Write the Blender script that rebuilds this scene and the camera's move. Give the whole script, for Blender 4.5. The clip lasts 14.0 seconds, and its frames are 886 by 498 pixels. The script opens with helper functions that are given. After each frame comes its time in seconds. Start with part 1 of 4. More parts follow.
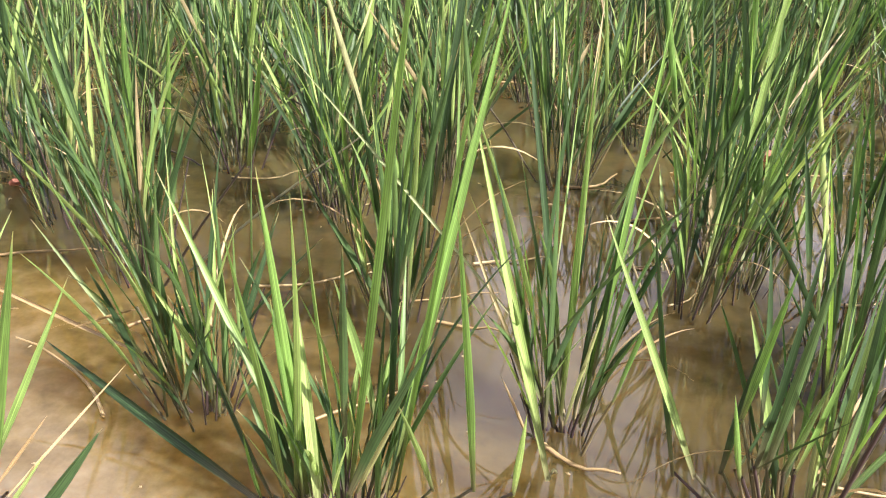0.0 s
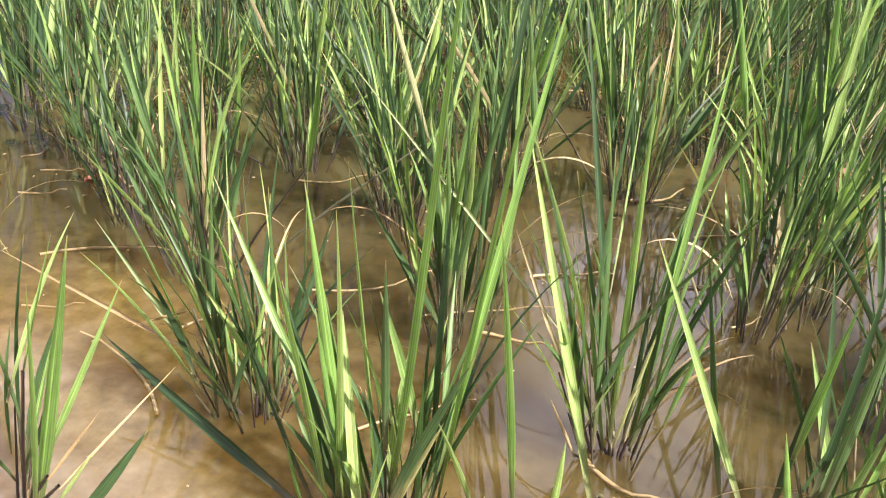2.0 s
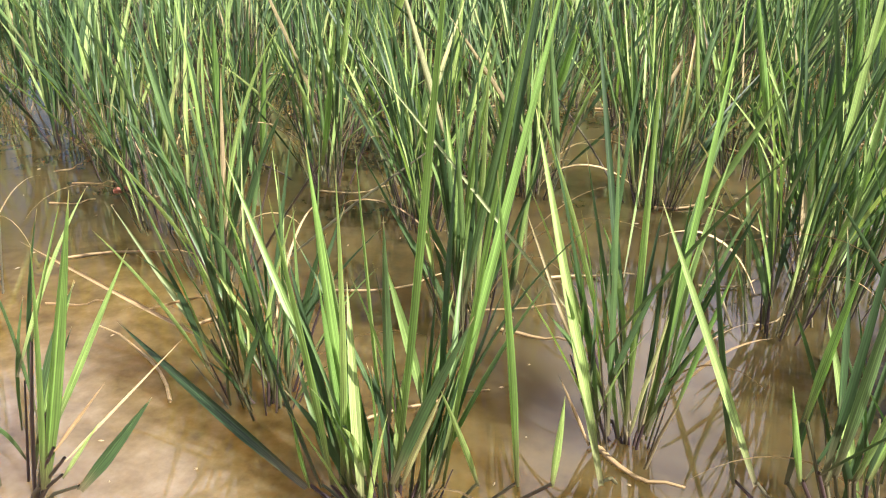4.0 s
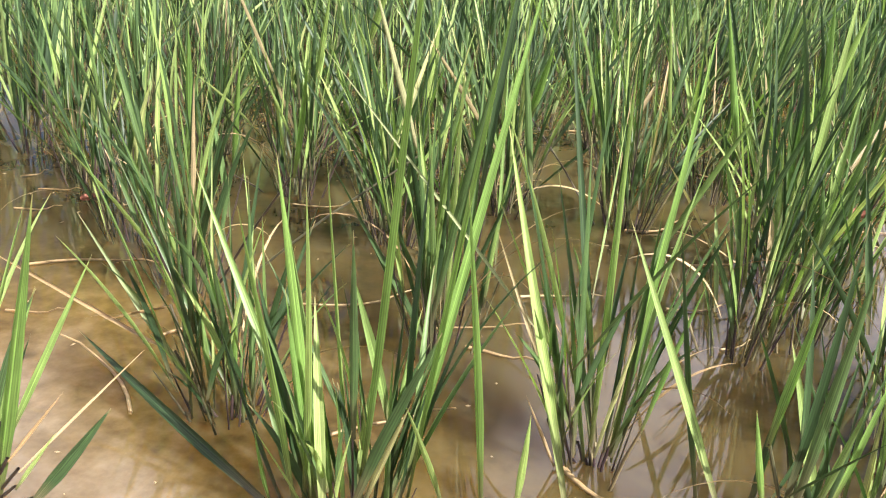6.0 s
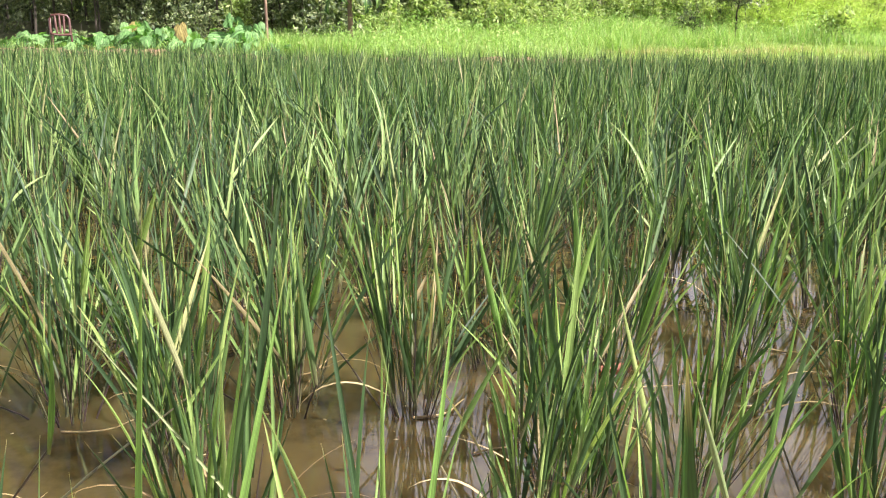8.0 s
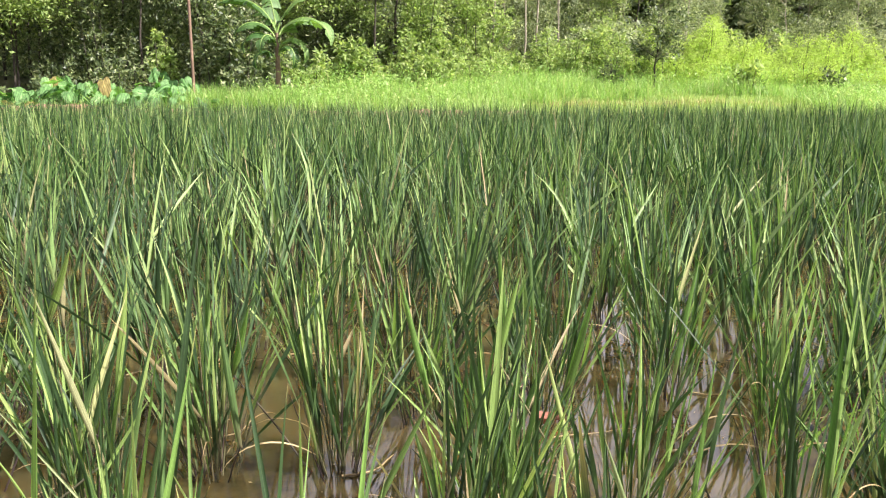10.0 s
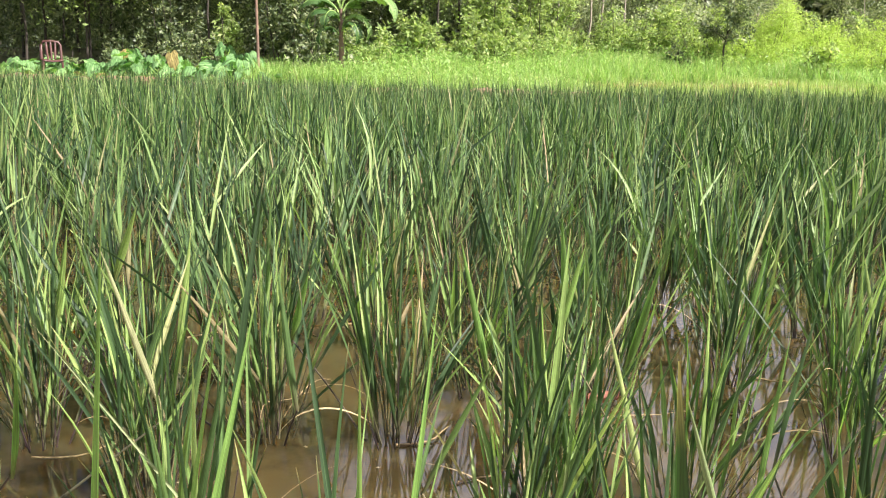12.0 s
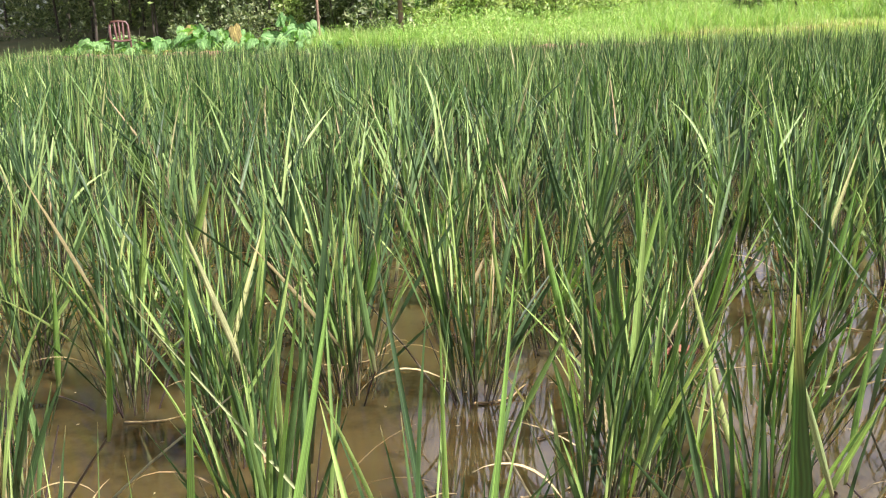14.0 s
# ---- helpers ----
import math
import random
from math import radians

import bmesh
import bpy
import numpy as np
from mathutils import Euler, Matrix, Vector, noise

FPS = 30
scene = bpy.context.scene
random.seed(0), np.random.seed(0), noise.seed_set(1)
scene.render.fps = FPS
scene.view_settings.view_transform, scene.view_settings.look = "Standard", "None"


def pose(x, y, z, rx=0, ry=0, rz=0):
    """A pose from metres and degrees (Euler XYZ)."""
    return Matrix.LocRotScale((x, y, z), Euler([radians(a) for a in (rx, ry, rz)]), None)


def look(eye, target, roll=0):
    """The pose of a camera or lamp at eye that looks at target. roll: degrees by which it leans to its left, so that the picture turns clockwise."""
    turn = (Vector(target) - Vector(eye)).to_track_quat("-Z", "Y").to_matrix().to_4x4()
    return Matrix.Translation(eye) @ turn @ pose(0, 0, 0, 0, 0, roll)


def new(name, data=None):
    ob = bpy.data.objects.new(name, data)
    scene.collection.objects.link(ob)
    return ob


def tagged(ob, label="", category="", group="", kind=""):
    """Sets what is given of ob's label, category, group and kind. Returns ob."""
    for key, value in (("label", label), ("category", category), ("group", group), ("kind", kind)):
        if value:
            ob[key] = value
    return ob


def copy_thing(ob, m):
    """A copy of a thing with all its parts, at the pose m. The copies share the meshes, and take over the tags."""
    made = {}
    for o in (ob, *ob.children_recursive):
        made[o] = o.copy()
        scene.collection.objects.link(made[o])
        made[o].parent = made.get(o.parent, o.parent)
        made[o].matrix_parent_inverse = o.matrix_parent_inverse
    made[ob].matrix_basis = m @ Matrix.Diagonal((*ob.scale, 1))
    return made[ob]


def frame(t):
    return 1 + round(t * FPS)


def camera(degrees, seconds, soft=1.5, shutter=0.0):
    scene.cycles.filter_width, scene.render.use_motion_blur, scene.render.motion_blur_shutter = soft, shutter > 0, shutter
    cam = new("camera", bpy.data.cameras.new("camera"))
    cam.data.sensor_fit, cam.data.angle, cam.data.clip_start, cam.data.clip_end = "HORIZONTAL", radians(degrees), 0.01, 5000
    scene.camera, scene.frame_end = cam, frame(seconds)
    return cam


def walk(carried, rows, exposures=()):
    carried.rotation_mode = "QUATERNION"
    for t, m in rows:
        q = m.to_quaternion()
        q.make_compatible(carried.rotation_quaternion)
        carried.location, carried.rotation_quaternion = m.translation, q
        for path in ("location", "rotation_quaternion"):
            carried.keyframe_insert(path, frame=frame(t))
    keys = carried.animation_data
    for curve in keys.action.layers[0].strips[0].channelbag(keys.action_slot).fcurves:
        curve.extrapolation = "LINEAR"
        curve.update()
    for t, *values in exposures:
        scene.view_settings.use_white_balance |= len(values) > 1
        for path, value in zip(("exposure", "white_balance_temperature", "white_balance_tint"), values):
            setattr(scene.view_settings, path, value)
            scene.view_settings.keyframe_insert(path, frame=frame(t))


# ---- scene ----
cam = camera(56.3, 14.0, 1.2)
PATH = [
    (0, (0.604, 0.373, 0.58), (0.254, 2.135, -0.3), 1.9),
    (0.5, (0.633, 0.384, 0.598), (0.235, 2.127, -0.3), 0.6),
    (1, (0.627, 0.384, 0.596), (0.225, 2.133, -0.286), 0.7),
    (1.5, (0.608, 0.378, 0.583), (0.178, 2.136, -0.271), 1.5),
    (2, (0.618, 0.388, 0.587), (0.107, 2.111, -0.291), 1.7),
    (2.2, (0.618, 0.388, 0.581), (0.095, 2.109, -0.293), 1.9),
    (4.3, (0.66, 0.371, 0.53), (0.044, 2.111, -0.239), 0.3),
    (4.5, (0.663, 0.368, 0.53), (0.055, 2.117, -0.226), 0.6),
    (5, (0.662, 0.373, 0.531), (0.08, 2.14, -0.203), 1.5),
    (5.5, (0.654, 0.378, 0.528), (0.093, 2.153, -0.203), 2.4),
    (6, (0.653, 0.379, 0.529), (0.101, 2.15, -0.219), 2.7),
    (6.5, (0.653, 0.375, 0.527), (0.099, 2.148, -0.214), 2.3),
    (7, (0.666, 0.382, 0.55), (0.192, 2.208, -0.115), 2.1),
    (7.5, (0.699, 0.382, 0.664), (0.421, 2.266, 0.057), 2.1),
    (8, (0.693, 0.419, 0.689), (0.559, 2.356, 0.207), 1.1),
    (8.5, (0.717, 0.398, 0.699), (0.686, 2.358, 0.3), 1.0),
    (8.7, (0.713, 0.391, 0.704), (0.754, 2.353, 0.319), 0.9),
    (10.8, (0.704, 0.437, 0.687), (0.675, 2.406, 0.335), 0.4),
    (11, (0.702, 0.434, 0.689), (0.643, 2.402, 0.34), 0.4),
    (11.5, (0.699, 0.437, 0.679), (0.599, 2.401, 0.317), 1.5),
    (12, (0.698, 0.441, 0.671), (0.588, 2.396, 0.261), 1.8),
    (12.5, (0.7, 0.437, 0.67), (0.585, 2.384, 0.228), 0.6),
    (13, (0.699, 0.441, 0.669), (0.556, 2.384, 0.213), -0.2),
    (13.5, (0.694, 0.448, 0.668), (0.489, 2.38, 0.194), -1.1),
    (14, (0.689, 0.449, 0.662), (0.42, 2.367, 0.163), -1.4),
]
walk(cam, [(t, look(eye, target, roll)) for t, eye, target, roll in PATH], [(0, 1.50, 6300, 15.5), (6.5, 1.43, 6300, 15.5), (8.0, 1.36, 6330, 13.5), (14, 1.28, 6330, 13.5)])

# ---- light ----
SUN_EL, SUN_AZ = radians(45), radians(112)      # azimuth clockwise from +y (towards +x)
sun_dir = Vector((math.sin(SUN_AZ) * math.cos(SUN_EL), math.cos(SUN_AZ) * math.cos(SUN_EL), math.sin(SUN_EL)))
world = bpy.data.worlds.new("sky")
scene.world = world
world.use_nodes = True
wn = world.node_tree.nodes
sky = wn.new("ShaderNodeTexSky")
sky.sky_type, sky.sun_disc, sky.sun_elevation, sky.sun_rotation = "NISHITA", False, SUN_EL, SUN_AZ
sky.air_density, sky.dust_density = 1.0, 2.0
wn["Background"].inputs["Strength"].default_value = 0.039
wl = world.node_tree.links
way = wn.new("ShaderNodeTexCoord")
puff = wn.new("ShaderNodeTexNoise")
puff.inputs["Scale"].default_value, puff.inputs["Detail"].default_value, puff.inputs["Roughness"].default_value = 2.4, 6, 0.55
drift = wn.new("ShaderNodeMapping")
drift.inputs["Location"].default_value = (0.8, 5.2, 6.6)
wl.new(way.outputs["Generated"], drift.inputs["Vector"])
wl.new(drift.outputs[0], puff.inputs["Vector"])
cover = wn.new("ShaderNodeMapRange")
cover.inputs["From Min"].default_value, cover.inputs["From Max"].default_value = 0.47, 0.60
wl.new(puff.outputs["Fac"], cover.inputs["Value"])
cloud = wn.new("ShaderNodeMix")
cloud.data_type = "RGBA"
cloud.inputs["B"].default_value = (21.5, 20.2, 21.8, 1)
wl.new(cover.outputs[0], cloud.inputs["Factor"])
wl.new(sky.outputs[0], cloud.inputs["A"])
wl.new(cloud.outputs["Result"], wn["Background"].inputs["Color"])
sun_lamp = bpy.data.lights.new("sun", "SUN")
sun_lamp.energy, sun_lamp.angle, sun_lamp.color = 5.0, radians(0.6), (1.0, 0.95, 0.86)
sun = new("sun", sun_lamp)
sun.matrix_world = look(sun_dir * 60, (0, 0, 0))

# ---- materials ----


def nodes_of(name):
    mat = bpy.data.materials.new(name)
    mat.use_nodes = True
    nt = mat.node_tree
    return mat, nt, nt.nodes, nt.links, nt.nodes["Principled BSDF"]


def ramp(nodes, stops):
    r = nodes.new("ShaderNodeValToRGB")
    el = r.color_ramp.elements
    while len(el) < len(stops):
        el.new(0.5)
    for e, (p, c) in zip(el, stops):
        e.position, e.color = p, (*c, 1)
    return r


def leaf_material(name, stops, glow, source="island", gloss=0.45, through_part=0.35, base_tint=None, tip_tint=None, spec=0.5):
    """A thin leaf: sheen above, light passing through, veins along it (uv.y runs from base to tip)."""
    mat, nt, nodes, links, bsdf = nodes_of(name)
    if source == "object":
        rnd = nodes.new("ShaderNodeObjectInfo").outputs["Random"]
    else:
        rnd = nodes.new("ShaderNodeNewGeometry").outputs["Random Per Island"]
    if source == "both":                    # pieces that share a mesh still differ from object to object
        add, wrap = nodes.new("ShaderNodeMath"), nodes.new("ShaderNodeMath")
        add.operation, wrap.operation = "ADD", "FRACT"
        links.new(nodes.new("ShaderNodeObjectInfo").outputs["Random"], add.inputs[0])
        links.new(rnd, add.inputs[1])
        links.new(add.outputs[0], wrap.inputs[0])
        rnd = wrap.outputs[0]
    r = ramp(nodes, stops)
    links.new(rnd, r.inputs[0])
    uv = nodes.new("ShaderNodeUVMap")
    sep = nodes.new("ShaderNodeSeparateXYZ")
    links.new(uv.outputs[0], sep.inputs[0])
    # fine veins and blotches
    geo = nodes.new("ShaderNodeTexCoord")
    nz = nodes.new("ShaderNodeTexNoise")
    nz.inputs["Scale"].default_value, nz.inputs["Detail"].default_value = 35, 3
    links.new(geo.outputs["Object"], nz.inputs["Vector"])
    vein = nodes.new("ShaderNodeTexWave")
    vein.wave_type, vein.bands_direction = "BANDS", "X"
    vein.inputs["Scale"].default_value, vein.inputs["Distortion"].default_value = 2.2, 1.6
    links.new(uv.outputs[0], vein.inputs["Vector"])
    long_way = nodes.new("ShaderNodeMapping")
    long_way.inputs["Scale"].default_value = (6.0, 2.4, 1.0)
    links.new(uv.outputs[0], long_way.inputs["Vector"])
    streak = nodes.new("ShaderNodeTexNoise")
    streak.noise_dimensions = "4D"
    streak.inputs["Scale"].default_value, streak.inputs["Detail"].default_value = 1.6, 4
    links.new(long_way.outputs[0], streak.inputs["Vector"])
    shift = nodes.new("ShaderNodeMath")
    shift.operation = "MULTIPLY"
    shift.inputs[1].default_value = 60
    links.new(rnd, shift.inputs[0])
    links.new(shift.outputs[0], streak.inputs["W"])
    m3 = nodes.new("ShaderNodeMapRange")
    m3.inputs["From Min"].default_value, m3.inputs["From Max"].default_value = 0.3, 0.7
    m3.inputs["To Min"].default_value, m3.inputs["To Max"].default_value = 0.55, 1.5
    links.new(streak.outputs["Fac"], m3.inputs["Value"])
    m1 = nodes.new("ShaderNodeMapRange")
    m1.inputs["To Min"].default_value, m1.inputs["To Max"].default_value = 0.72, 1.3
    links.new(nz.outputs["Fac"], m1.inputs["Value"])
    m2 = nodes.new("ShaderNodeMapRange")
    m2.inputs["To Min"].default_value, m2.inputs["To Max"].default_value = 0.80, 1.14
    links.new(vein.outputs["Fac"], m2.inputs["Value"])
    mul = nodes.new("ShaderNodeMath")
    mul.operation = "MULTIPLY"
    links.new(m1.outputs[0], mul.inputs[0])
    rib = nodes.new("ShaderNodeMath")
    rib.operation = "COMPARE"
    rib.inputs[1].default_value, rib.inputs[2].default_value = 0.5, 0.06
    links.new(sep.outputs[0], rib.inputs[0])
    pale = nodes.new("ShaderNodeMath")
    pale.operation = "MULTIPLY_ADD"
    pale.inputs[1].default_value, pale.inputs[2].default_value = 0.4, 1.0
    links.new(rib.outputs[0], pale.inputs[0])
    ribbed = nodes.new("ShaderNodeMath")
    ribbed.operation = "MULTIPLY"
    links.new(pale.outputs[0], ribbed.inputs[0])
    links.new(m3.outputs[0], ribbed.inputs[1])
    both = nodes.new("ShaderNodeMath")
    both.operation = "MULTIPLY"
    links.new(m2.outputs[0], both.inputs[0])
    links.new(ribbed.outputs[0], both.inputs[1])
    links.new(both.outputs[0], mul.inputs[1])
    col = r.outputs[0]

    def blend(col, tint, lo, hi):
        f = nodes.new("ShaderNodeMapRange")
        f.inputs["From Min"].default_value, f.inputs["From Max"].default_value = lo, hi
        links.new(sep.outputs[1], f.inputs["Value"])
        mix = nodes.new("ShaderNodeMix")
        mix.data_type = "RGBA"
        links.new(f.outputs[0], mix.inputs["Factor"])
        links.new(col, mix.inputs["A"])
        mix.inputs["B"].default_value = (*tint, 1)
        return mix.outputs["Result"]
    if base_tint:
        col = blend(col, base_tint, 0.25, 0.0)
    if tip_tint:
        col = blend(col, tip_tint, 0.93, 1.0)
    vm = nodes.new("ShaderNodeVectorMath")
    vm.operation = "SCALE"
    links.new(col, vm.inputs[0])
    links.new(mul.outputs[0], vm.inputs["Scale"])
    links.new(vm.outputs[0], bsdf.inputs["Base Color"])
    bsdf.inputs["Roughness"].default_value = gloss
    bsdf.inputs["Specular IOR Level"].default_value = spec
    bump = nodes.new("ShaderNodeBump")
    bump.inputs["Strength"].default_value, bump.inputs["Distance"].default_value = 0.12, 0.001
    links.new(vein.outputs["Fac"], bump.inputs["Height"])
    links.new(bump.outputs[0], bsdf.inputs["Normal"])
    tr = nodes.new("ShaderNodeBsdfTranslucent")
    tm = nodes.new("ShaderNodeVectorMath")
    tm.operation = "MULTIPLY"
    tm.inputs[1].default_value = glow
    links.new(vm.outputs[0], tm.inputs[0])
    links.new(tm.outputs[0], tr.inputs["Color"])
    ms = nodes.new("ShaderNodeMixShader")
    ms.inputs[0].default_value = through_part
    links.new(bsdf.outputs[0], ms.inputs[1])
    links.new(tr.outputs[0], ms.inputs[2])
    links.new(ms.outputs[0], nodes["Material Output"].inputs["Surface"])
    return mat


def rough_material(name, stops, scale=6.0, rough=0.8, bump=0.4, dist=0.02, fine=60.0, source=None):
    """A mottled solid surface: broad stains, fine grain and relief."""
    mat, nt, nodes, links, bsdf = nodes_of(name)
    tc = nodes.new("ShaderNodeTexCoord")
    a, b = nodes.new("ShaderNodeTexNoise"), nodes.new("ShaderNodeTexNoise")
    a.inputs["Scale"].default_value, a.inputs["Detail"].default_value = scale, 5
    b.inputs["Scale"].default_value, b.inputs["Detail"].default_value = fine, 4
    for n in (a, b):
        links.new(tc.outputs["Object"], n.inputs["Vector"])
    add = nodes.new("ShaderNodeMath")
    add.operation, add.use_clamp = "MULTIPLY_ADD", True
    add.inputs[1].default_value = 0.45
    links.new(b.outputs["Fac"], add.inputs[0])
    half = nodes.new("ShaderNodeMath")
    half.operation = "MULTIPLY_ADD"
    half.inputs[1].default_value, half.inputs[2].default_value = 1.5, -0.48
    links.new(a.outputs["Fac"], half.inputs[0])
    links.new(half.outputs[0], add.inputs[2])
    r = ramp(nodes, stops)
    links.new(add.outputs[0], r.inputs[0])
    links.new(r.outputs[0], bsdf.inputs["Base Color"])
    bsdf.inputs["Roughness"].default_value = rough
    bn = nodes.new("ShaderNodeBump")
    bn.inputs["Strength"].default_value, bn.inputs["Distance"].default_value = bump, dist
    links.new(add.outputs[0], bn.inputs["Height"])
    links.new(bn.outputs[0], bsdf.inputs["Normal"])
    return mat


RICE = [(0.0, (0.022, 0.047, 0.016)), (0.36, (0.048, 0.088, 0.031)), (0.62, (0.098, 0.162, 0.053)), (0.80, (0.20, 0.295, 0.082)), (0.965, (0.32, 0.40, 0.135)), (0.99, (0.40, 0.31, 0.18))]
RICE_FIELD = [(0.0, (0.018, 0.038, 0.014)), (0.32, (0.040, 0.079, 0.030)), (0.56, (0.088, 0.150, 0.053)), (0.76, (0.18, 0.275, 0.092)), (0.975, (0.29, 0.37, 0.14)), (0.993, (0.38, 0.29, 0.18))]
# brighter rice palette for blades in the sun; the sunlight is in the colour
RICE_LIT = [(0.0, (0.11, 0.20, 0.048)), (0.5, (0.17, 0.28, 0.066)), (1.0, (0.27, 0.36, 0.105))]
GLOW = (1.25, 1.65, 0.62)
mat_rice = leaf_material("rice_leaf", RICE, GLOW, "object", 0.46, 0.24, (0.13, 0.11, 0.06), (0.34, 0.26, 0.13), 0.5)
mat_rice_field = leaf_material("rice_leaf_field", RICE_FIELD, GLOW, "both", 0.5, 0.19, (0.13, 0.11, 0.06), (0.34, 0.26, 0.13), 0.45)
# rice palette darkened for the far field: shade put into the base colour
RICE_FAR_SHADED = [(0.0, (0.015, 0.038, 0.010)), (0.35, (0.034, 0.076, 0.021)), (0.6, (0.072, 0.136, 0.036)), (0.82, (0.138, 0.222, 0.060)), (0.98, (0.27, 0.34, 0.115)), (0.996, (0.34, 0.26, 0.16))]
mat_rice_far_shaded = leaf_material("rice_leaf_far_shaded", RICE_FAR_SHADED, GLOW, "island", 0.5, 0.17, (0.11, 0.10, 0.05), (0.32, 0.25, 0.13), 0.35)
mat_rice_lit = leaf_material("rice_leaf_lit", RICE_LIT, GLOW, "object", 0.5, 0.28, (0.15, 0.14, 0.06), (0.36, 0.30, 0.13), 0.4)
PALE = [(0.0, (0.21, 0.27, 0.115)), (0.5, (0.28, 0.33, 0.15)), (1.0, (0.35, 0.35, 0.18))]
mat_pale = leaf_material("rice_leaf_pale", PALE, (1.2, 1.3, 0.8), "object", 0.5, 0.25, (0.2, 0.17, 0.09), (0.42, 0.34, 0.18), 0.4)
STEM = [(0.0, (0.035, 0.022, 0.026)), (0.4, (0.07, 0.046, 0.044)), (0.75, (0.085, 0.09, 0.042)), (1.0, (0.26, 0.21, 0.12))]
mat_stem = leaf_material("rice_stem", STEM, (1.2, 1.2, 0.8), "object", 0.4, 0.12)
mat_stem_field = leaf_material("rice_stem_field", STEM, (1.2, 1.2, 0.8), "both", 0.4, 0.12)
mat_straw = leaf_material("straw", [(0, (0.27, 0.18, 0.085)), (0.5, (0.37, 0.26, 0.125)), (1, (0.46, 0.35, 0.19))], (1.1, 1.0, 0.8), "object", 0.55, 0.15)
mat_grass = leaf_material("bank_grass", [(0, (0.19, 0.31, 0.075)), (0.5, (0.29, 0.44, 0.12)), (0.85, (0.40, 0.54, 0.18)), (1, (0.55, 0.53, 0.26))], (1.3, 1.4, 0.9), "island", 0.5, 0.45)
mat_lawn = leaf_material("cut_grass", [(0, (0.22, 0.37, 0.095)), (0.6, (0.33, 0.46, 0.14)), (1, (0.46, 0.50, 0.21))], (1.4, 1.4, 0.7), "island", 0.55, 0.4)
mat_windrow = leaf_material("cut_straw", [(0, (0.44, 0.41, 0.16)), (0.6, (0.55, 0.49, 0.21)), (1, (0.64, 0.55, 0.29))], (1.1, 1.05, 0.8), "island", 0.6, 0.25)
mat_taro = leaf_material("taro_leaf", [(0, (0.085, 0.17, 0.06)), (0.5, (0.15, 0.275, 0.10)), (0.93, (0.24, 0.38, 0.15)), (0.965, (0.34, 0.34, 0.11)), (1.0, (0.36, 0.24, 0.11))], (1.4, 1.8, 0.6), "object", 0.6, 0.35, spec=0.25)
mat_banana = leaf_material("banana_leaf", [(0, (0.045, 0.10, 0.028)), (0.6, (0.10, 0.185, 0.05)), (1, (0.20, 0.30, 0.10))], (1.4, 1.6, 0.6), "object", 0.45, 0.3)
mat_dry = leaf_material("dry_leaf", [(0, (0.22, 0.075, 0.045)), (1, (0.36, 0.15, 0.095))], (1.1, 1.0, 0.8), "object", 0.7, 0.2)
FOREST = [(0, (0.04, 0.06, 0.028)), (0.4, (0.10, 0.135, 0.06)), (0.8, (0.21, 0.25, 0.115)), (1, (0.34, 0.34, 0.2))]
mat_forest = leaf_material("forest_leaf", FOREST, (1.4, 1.6, 0.7), "island", 0.45, 0.3, spec=0.45)
mat_edge = leaf_material("edge_leaf", [(0, (0.12, 0.18, 0.06)), (0.5, (0.27, 0.35, 0.125)), (0.9, (0.40, 0.47, 0.19)), (1, (0.46, 0.47, 0.26))], (1.4, 1.5, 0.75), "island", 0.6, 0.45, spec=0.2)
# a paler, greyer forest leaf: sunlight on the woods put into the colour
mat_grey_sun_leaf = leaf_material("grey_green_sun_leaf", [(0, (0.09, 0.12, 0.065)), (0.5, (0.23, 0.275, 0.145)), (0.9, (0.36, 0.39, 0.23)), (1, (0.45, 0.45, 0.3))], (1.4, 1.5, 0.8), "island", 0.5, 0.35, spec=0.4)
mat_lime = leaf_material("lime_leaf", [(0, (0.27, 0.36, 0.085)), (0.5, (0.35, 0.45, 0.11)), (1, (0.44, 0.52, 0.145))], (1.3, 1.4, 0.8), "island", 0.65, 0.48, spec=0.15)
mat_bark = rough_material("bark", [(0, (0.022, 0.017, 0.013)), (0.5, (0.05, 0.038, 0.029)), (1, (0.10, 0.082, 0.066))], 5, 0.85, 0.6, 0.02, 40)
mat_pale_bark = rough_material("pale_bark", [(0, (0.20, 0.16, 0.12)), (0.6, (0.34, 0.29, 0.23)), (1, (0.45, 0.40, 0.33))], 5, 0.85, 0.4, 0.01, 40)
mat_pole = rough_material("pole_bark", [(0, (0.12, 0.075, 0.05)), (0.6, (0.22, 0.14, 0.095)), (1, (0.32, 0.22, 0.15))], 4, 0.8, 0.4, 0.01, 50)
mat_soil = rough_material("red_soil", [(0, (0.15, 0.085, 0.05)), (0.5, (0.27, 0.165, 0.10)), (1, (0.40, 0.27, 0.17))], 2.5, 0.9, 0.8, 0.04, 30)
mat_ground = rough_material("grassy_ground", [(0, (0.05, 0.06, 0.02)), (0.5, (0.10, 0.11, 0.035)), (1, (0.20, 0.15, 0.08))], 0.8, 0.9, 0.6, 0.03, 14)
mat_plastic = rough_material("faded_red_plastic", [(0, (0.055, 0.02, 0.017)), (0.6, (0.095, 0.037, 0.031)), (1, (0.15, 0.062, 0.05))], 7, 0.42, 0.1, 0.002, 80)


